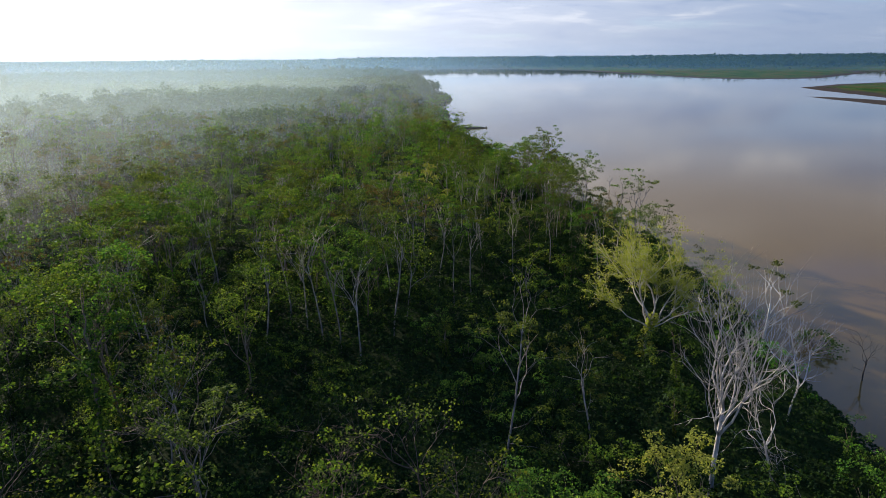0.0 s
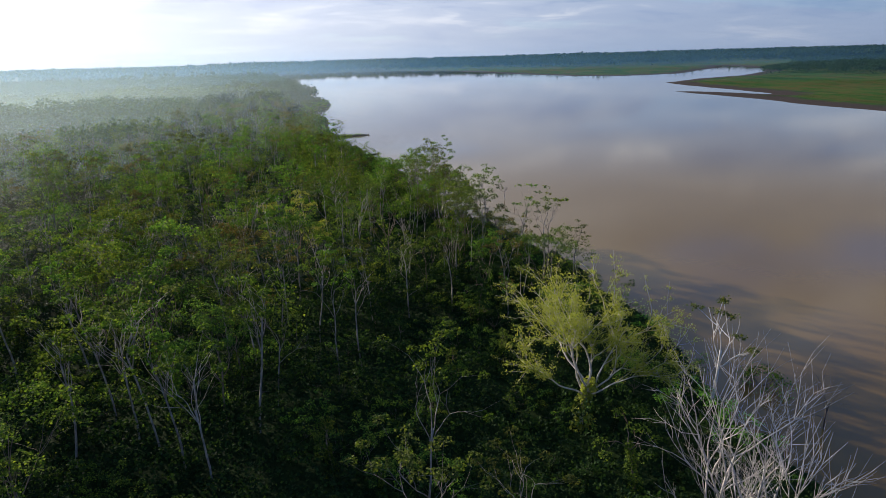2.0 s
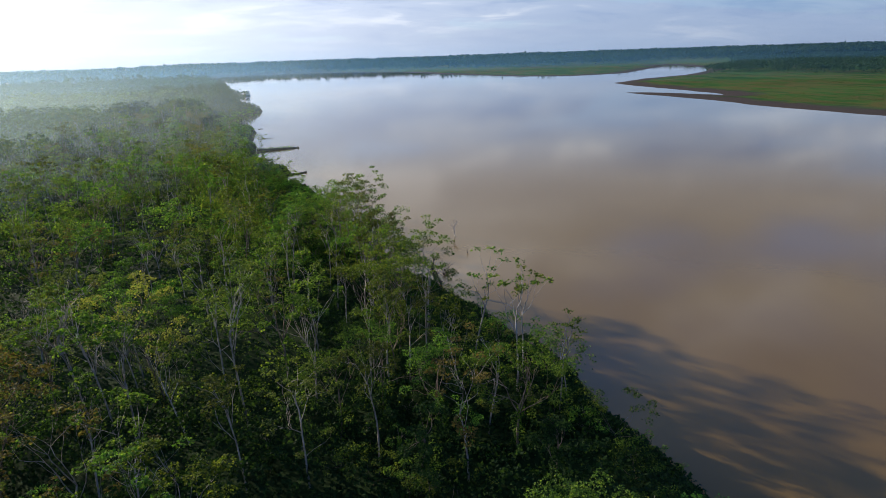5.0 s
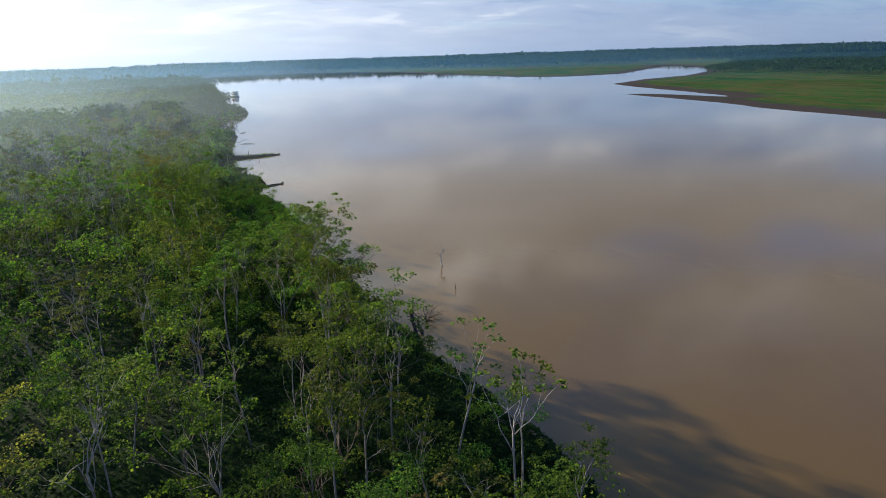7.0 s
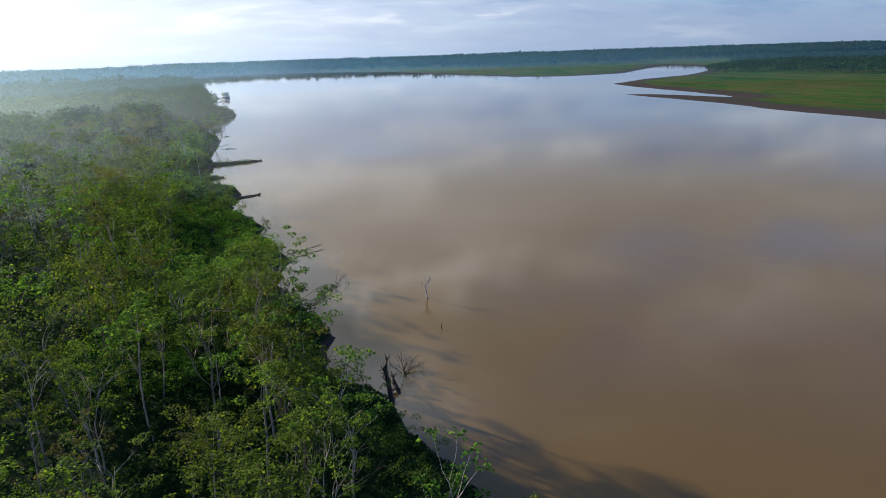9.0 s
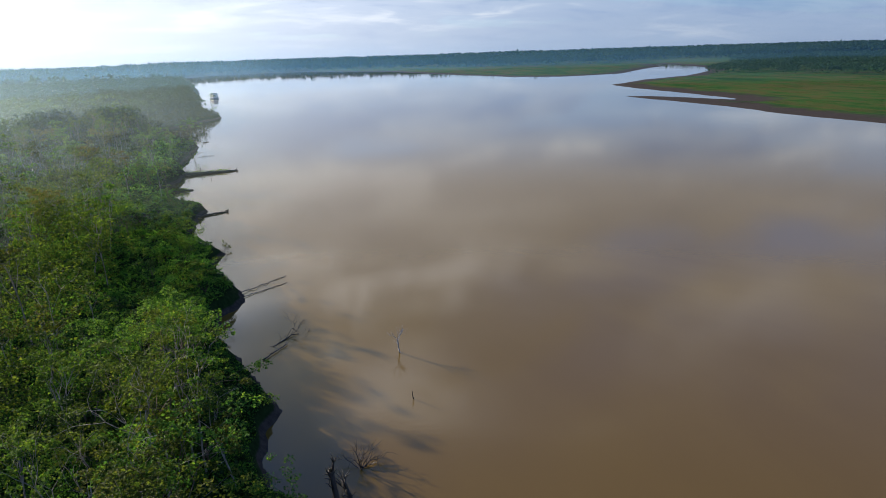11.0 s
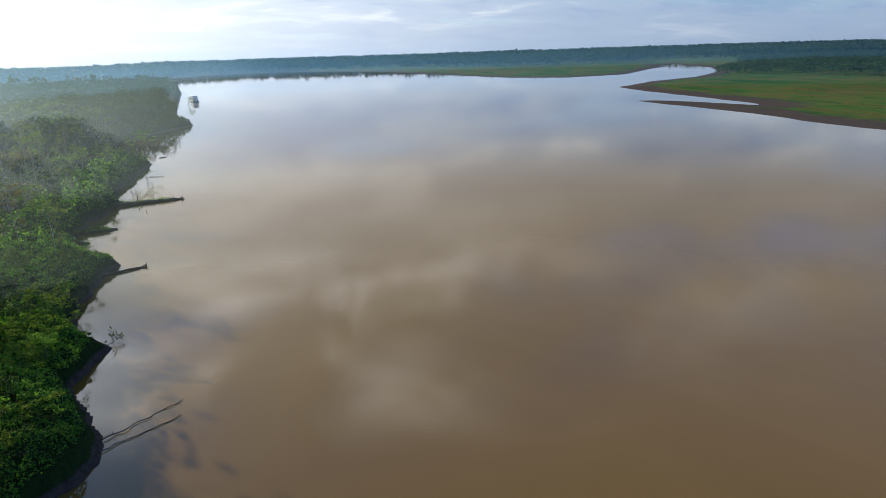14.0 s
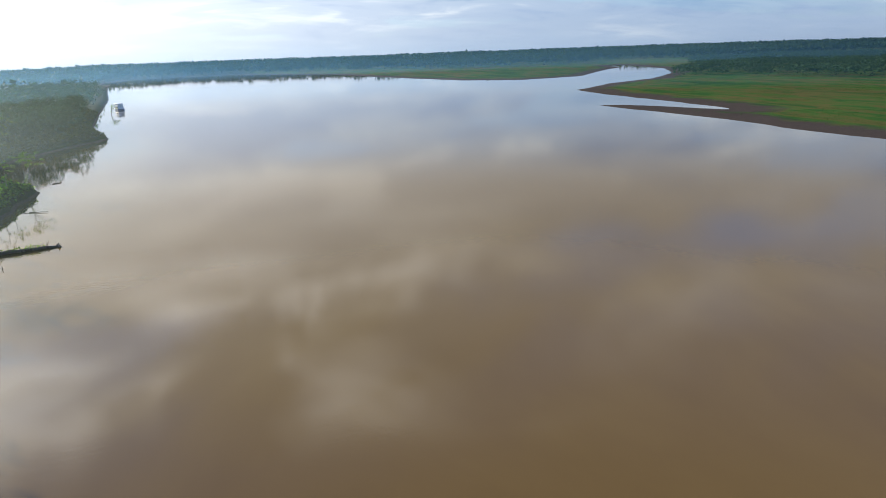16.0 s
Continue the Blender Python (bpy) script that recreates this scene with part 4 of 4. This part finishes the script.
def river_boat(x, y, turn):
    boat = new("river_boat")
    boat.matrix_world = pose(x, y, 0, 0, 0, turn) @ Matrix.Diagonal((1.3, 0.85, 1.1, 1))
    tagged(boat, "two-storey wooden river boat, white and blue, moored off the bank", "boat")
    white, blue, dark, roof = plain("boat_white", (0.58, 0.62, 0.66)), plain("boat_blue", (0.06, 0.12, 0.22)), plain("boat_glass", (0.02, 0.025, 0.03), 0.15), plain("boat_roof", (0.62, 0.66, 0.72), 0.5, 0.4)
    bm = bmesh.new()
    rings = []
    for k in range(9):
        u = -1 + k / 4
        half = 2.6 * (1 - max(0.0, u) ** 3 * 0.9)
        rings.append([bm.verts.new((sx * half * f, u * 9, z)) for sx, f, z in ((-1, 1, 1.25), (-1, 0.85, 0.1), (-1, 0.45, -0.5), (1, 0.45, -0.5), (1, 0.85, 0.1), (1, 1, 1.25))])
    for a, b in zip(rings, rings[1:]):
        for k in range(6):
            bm.faces.new((a[k], a[(k + 1) % 6], b[(k + 1) % 6], b[k]))
    bm.faces.new(rings[0])
    bm.faces.new(rings[-1])
    mesh = bpy.data.meshes.new("hull")
    bmesh.ops.recalc_face_normals(bm, faces=bm.faces)
    bm.to_mesh(mesh)
    bm.free()
    mesh.materials.append(blue)
    new("hull", mesh).parent = boat
    for name, list_, mat in (
        ("deck", [((0, -0.5, 1.3), (5.1, 16, 0.12))], roof), ("lower_cabin", [((0, -1.5, 2.45), (4.2, 12, 2.2))], white), ("upper_deck", [((0, -1, 3.62), (5.0, 14, 0.14))], white),
        ("upper_cabin", [((0, -2.2, 4.7), (3.6, 9, 2.0))], white), ("roof", [((0, -1.4, 5.85), (4.7, 13, 0.16))], roof), ("wheelhouse", [((0, 3.6, 4.5), (2.4, 1.8, 1.7))], white),
    ):
        new(name, boxes(name, list_, mat)).parent = boat
    pane = boxes("window", [((0, 0, 0), (0.06, 1.0, 0.8))], dark, 0.02)
    post = boxes("post", [((0, 0, 0), (0.1, 0.1, 2.2))], white, 0.02)
    rail = boxes("rail", [((0, 0, 0), (0.06, 14, 0.06))], white, 0.015)
    for side in (-1, 1):
        for k in range(6):
            for level, wide in ((2.6, 2.12), (4.8, 1.82)):
                if level < 3 or k < 5:
                    ob = new("window", pane)
                    ob.parent, ob.location = boat, (side * wide, -6.2 + k * 1.85, level)
            ob = new("post", post)
            ob.parent, ob.location = boat, (side * 2.35, -7.3 + k * 2.5, 4.75)
        ob = new("rail", rail)
        ob.parent, ob.location = boat, (side * 2.4, -1, 4.6)
    return boat


river_boat(-16, 950, 22)


# ---- meadow tufts on the east bank ----
def meadow(count, seed):
    r = np.random.default_rng(seed)
    x, y = r.uniform(380, 900, count), r.uniform(380, 1050, count)
    keep = (shore_distance(x, y) > 22) & (fbm(x, y, 35, 51) > 0.5)
    x, y = x[keep], y[keep]
    n = len(x)
    v, q = leaves(r, np.stack([x, y, land_height(x, y) - 0.1], -1), 0.45, 0.1, np.stack([r.normal(size=n), r.normal(size=n), np.full(n, 1.2)], -1), 0.4)
    return tagged(new("meadow_grass", mesh_of("meadow_grass", v, [q], LEAF_MEADOW)), "tall green meadow grass on the sandy river spit", "grass", kind="stuff")


meadow(110000, 61)


# ---- see-through veils standing in for haze over the forest and the river ----
# tints of the added veils: blue for distance, pale for haze and sun glare
HAZE_TINT = {"river": (0.20, 0.50, 0.88, 1), "forest": (0.62, 0.81, 0.84, 1), "inland": (0.80, 0.84, 0.82, 1)}


def haze_veil_material(dense, spread):
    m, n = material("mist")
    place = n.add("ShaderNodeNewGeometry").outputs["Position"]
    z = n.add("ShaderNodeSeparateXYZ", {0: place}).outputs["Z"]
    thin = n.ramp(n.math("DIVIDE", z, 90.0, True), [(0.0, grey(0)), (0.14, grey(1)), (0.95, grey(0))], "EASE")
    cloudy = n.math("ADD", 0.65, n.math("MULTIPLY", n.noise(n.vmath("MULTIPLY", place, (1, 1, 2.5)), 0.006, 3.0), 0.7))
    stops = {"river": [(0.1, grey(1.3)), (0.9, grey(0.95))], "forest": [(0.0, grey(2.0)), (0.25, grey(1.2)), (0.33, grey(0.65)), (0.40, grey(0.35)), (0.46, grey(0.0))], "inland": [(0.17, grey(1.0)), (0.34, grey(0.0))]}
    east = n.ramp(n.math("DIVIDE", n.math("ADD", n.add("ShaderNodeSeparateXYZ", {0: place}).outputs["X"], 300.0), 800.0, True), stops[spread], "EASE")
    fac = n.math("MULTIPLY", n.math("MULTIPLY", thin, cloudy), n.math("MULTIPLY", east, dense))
    veil_tint = n.add("ShaderNodeMixShader", {0: 0.6, 1: n.add("ShaderNodeBsdfDiffuse", {"Color": HAZE_TINT[spread]}), 2: n.add("ShaderNodeBsdfTranslucent", {"Color": HAZE_TINT[spread]})})
    finish(n, n.add("ShaderNodeMixShader", {0: fac, 1: n.add("ShaderNodeBsdfTransparent"), 2: veil_tint}))
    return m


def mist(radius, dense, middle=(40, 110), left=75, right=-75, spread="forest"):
    """A thin curved sheet added for haze, round a middle, from the turn left to the turn right (degrees from +y)."""
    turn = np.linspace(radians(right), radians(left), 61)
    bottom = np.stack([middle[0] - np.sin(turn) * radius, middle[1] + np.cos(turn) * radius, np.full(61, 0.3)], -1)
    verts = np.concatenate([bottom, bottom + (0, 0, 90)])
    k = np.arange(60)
    ob = new("mist", mesh_of("mist", verts, [np.stack([k, k + 1, k + 62, k + 61], -1)], haze_veil_material(dense, spread), True))
    return tagged(ob, "thin see-through veil added for haze over river and forest", "mist", kind="stuff")


# pale pair added for the sun glare and haze on the left
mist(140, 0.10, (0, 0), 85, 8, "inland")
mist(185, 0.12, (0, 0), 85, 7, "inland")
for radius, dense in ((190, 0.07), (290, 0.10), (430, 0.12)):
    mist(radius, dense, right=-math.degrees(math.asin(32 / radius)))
# blue pair added for the distance haze over the far bank
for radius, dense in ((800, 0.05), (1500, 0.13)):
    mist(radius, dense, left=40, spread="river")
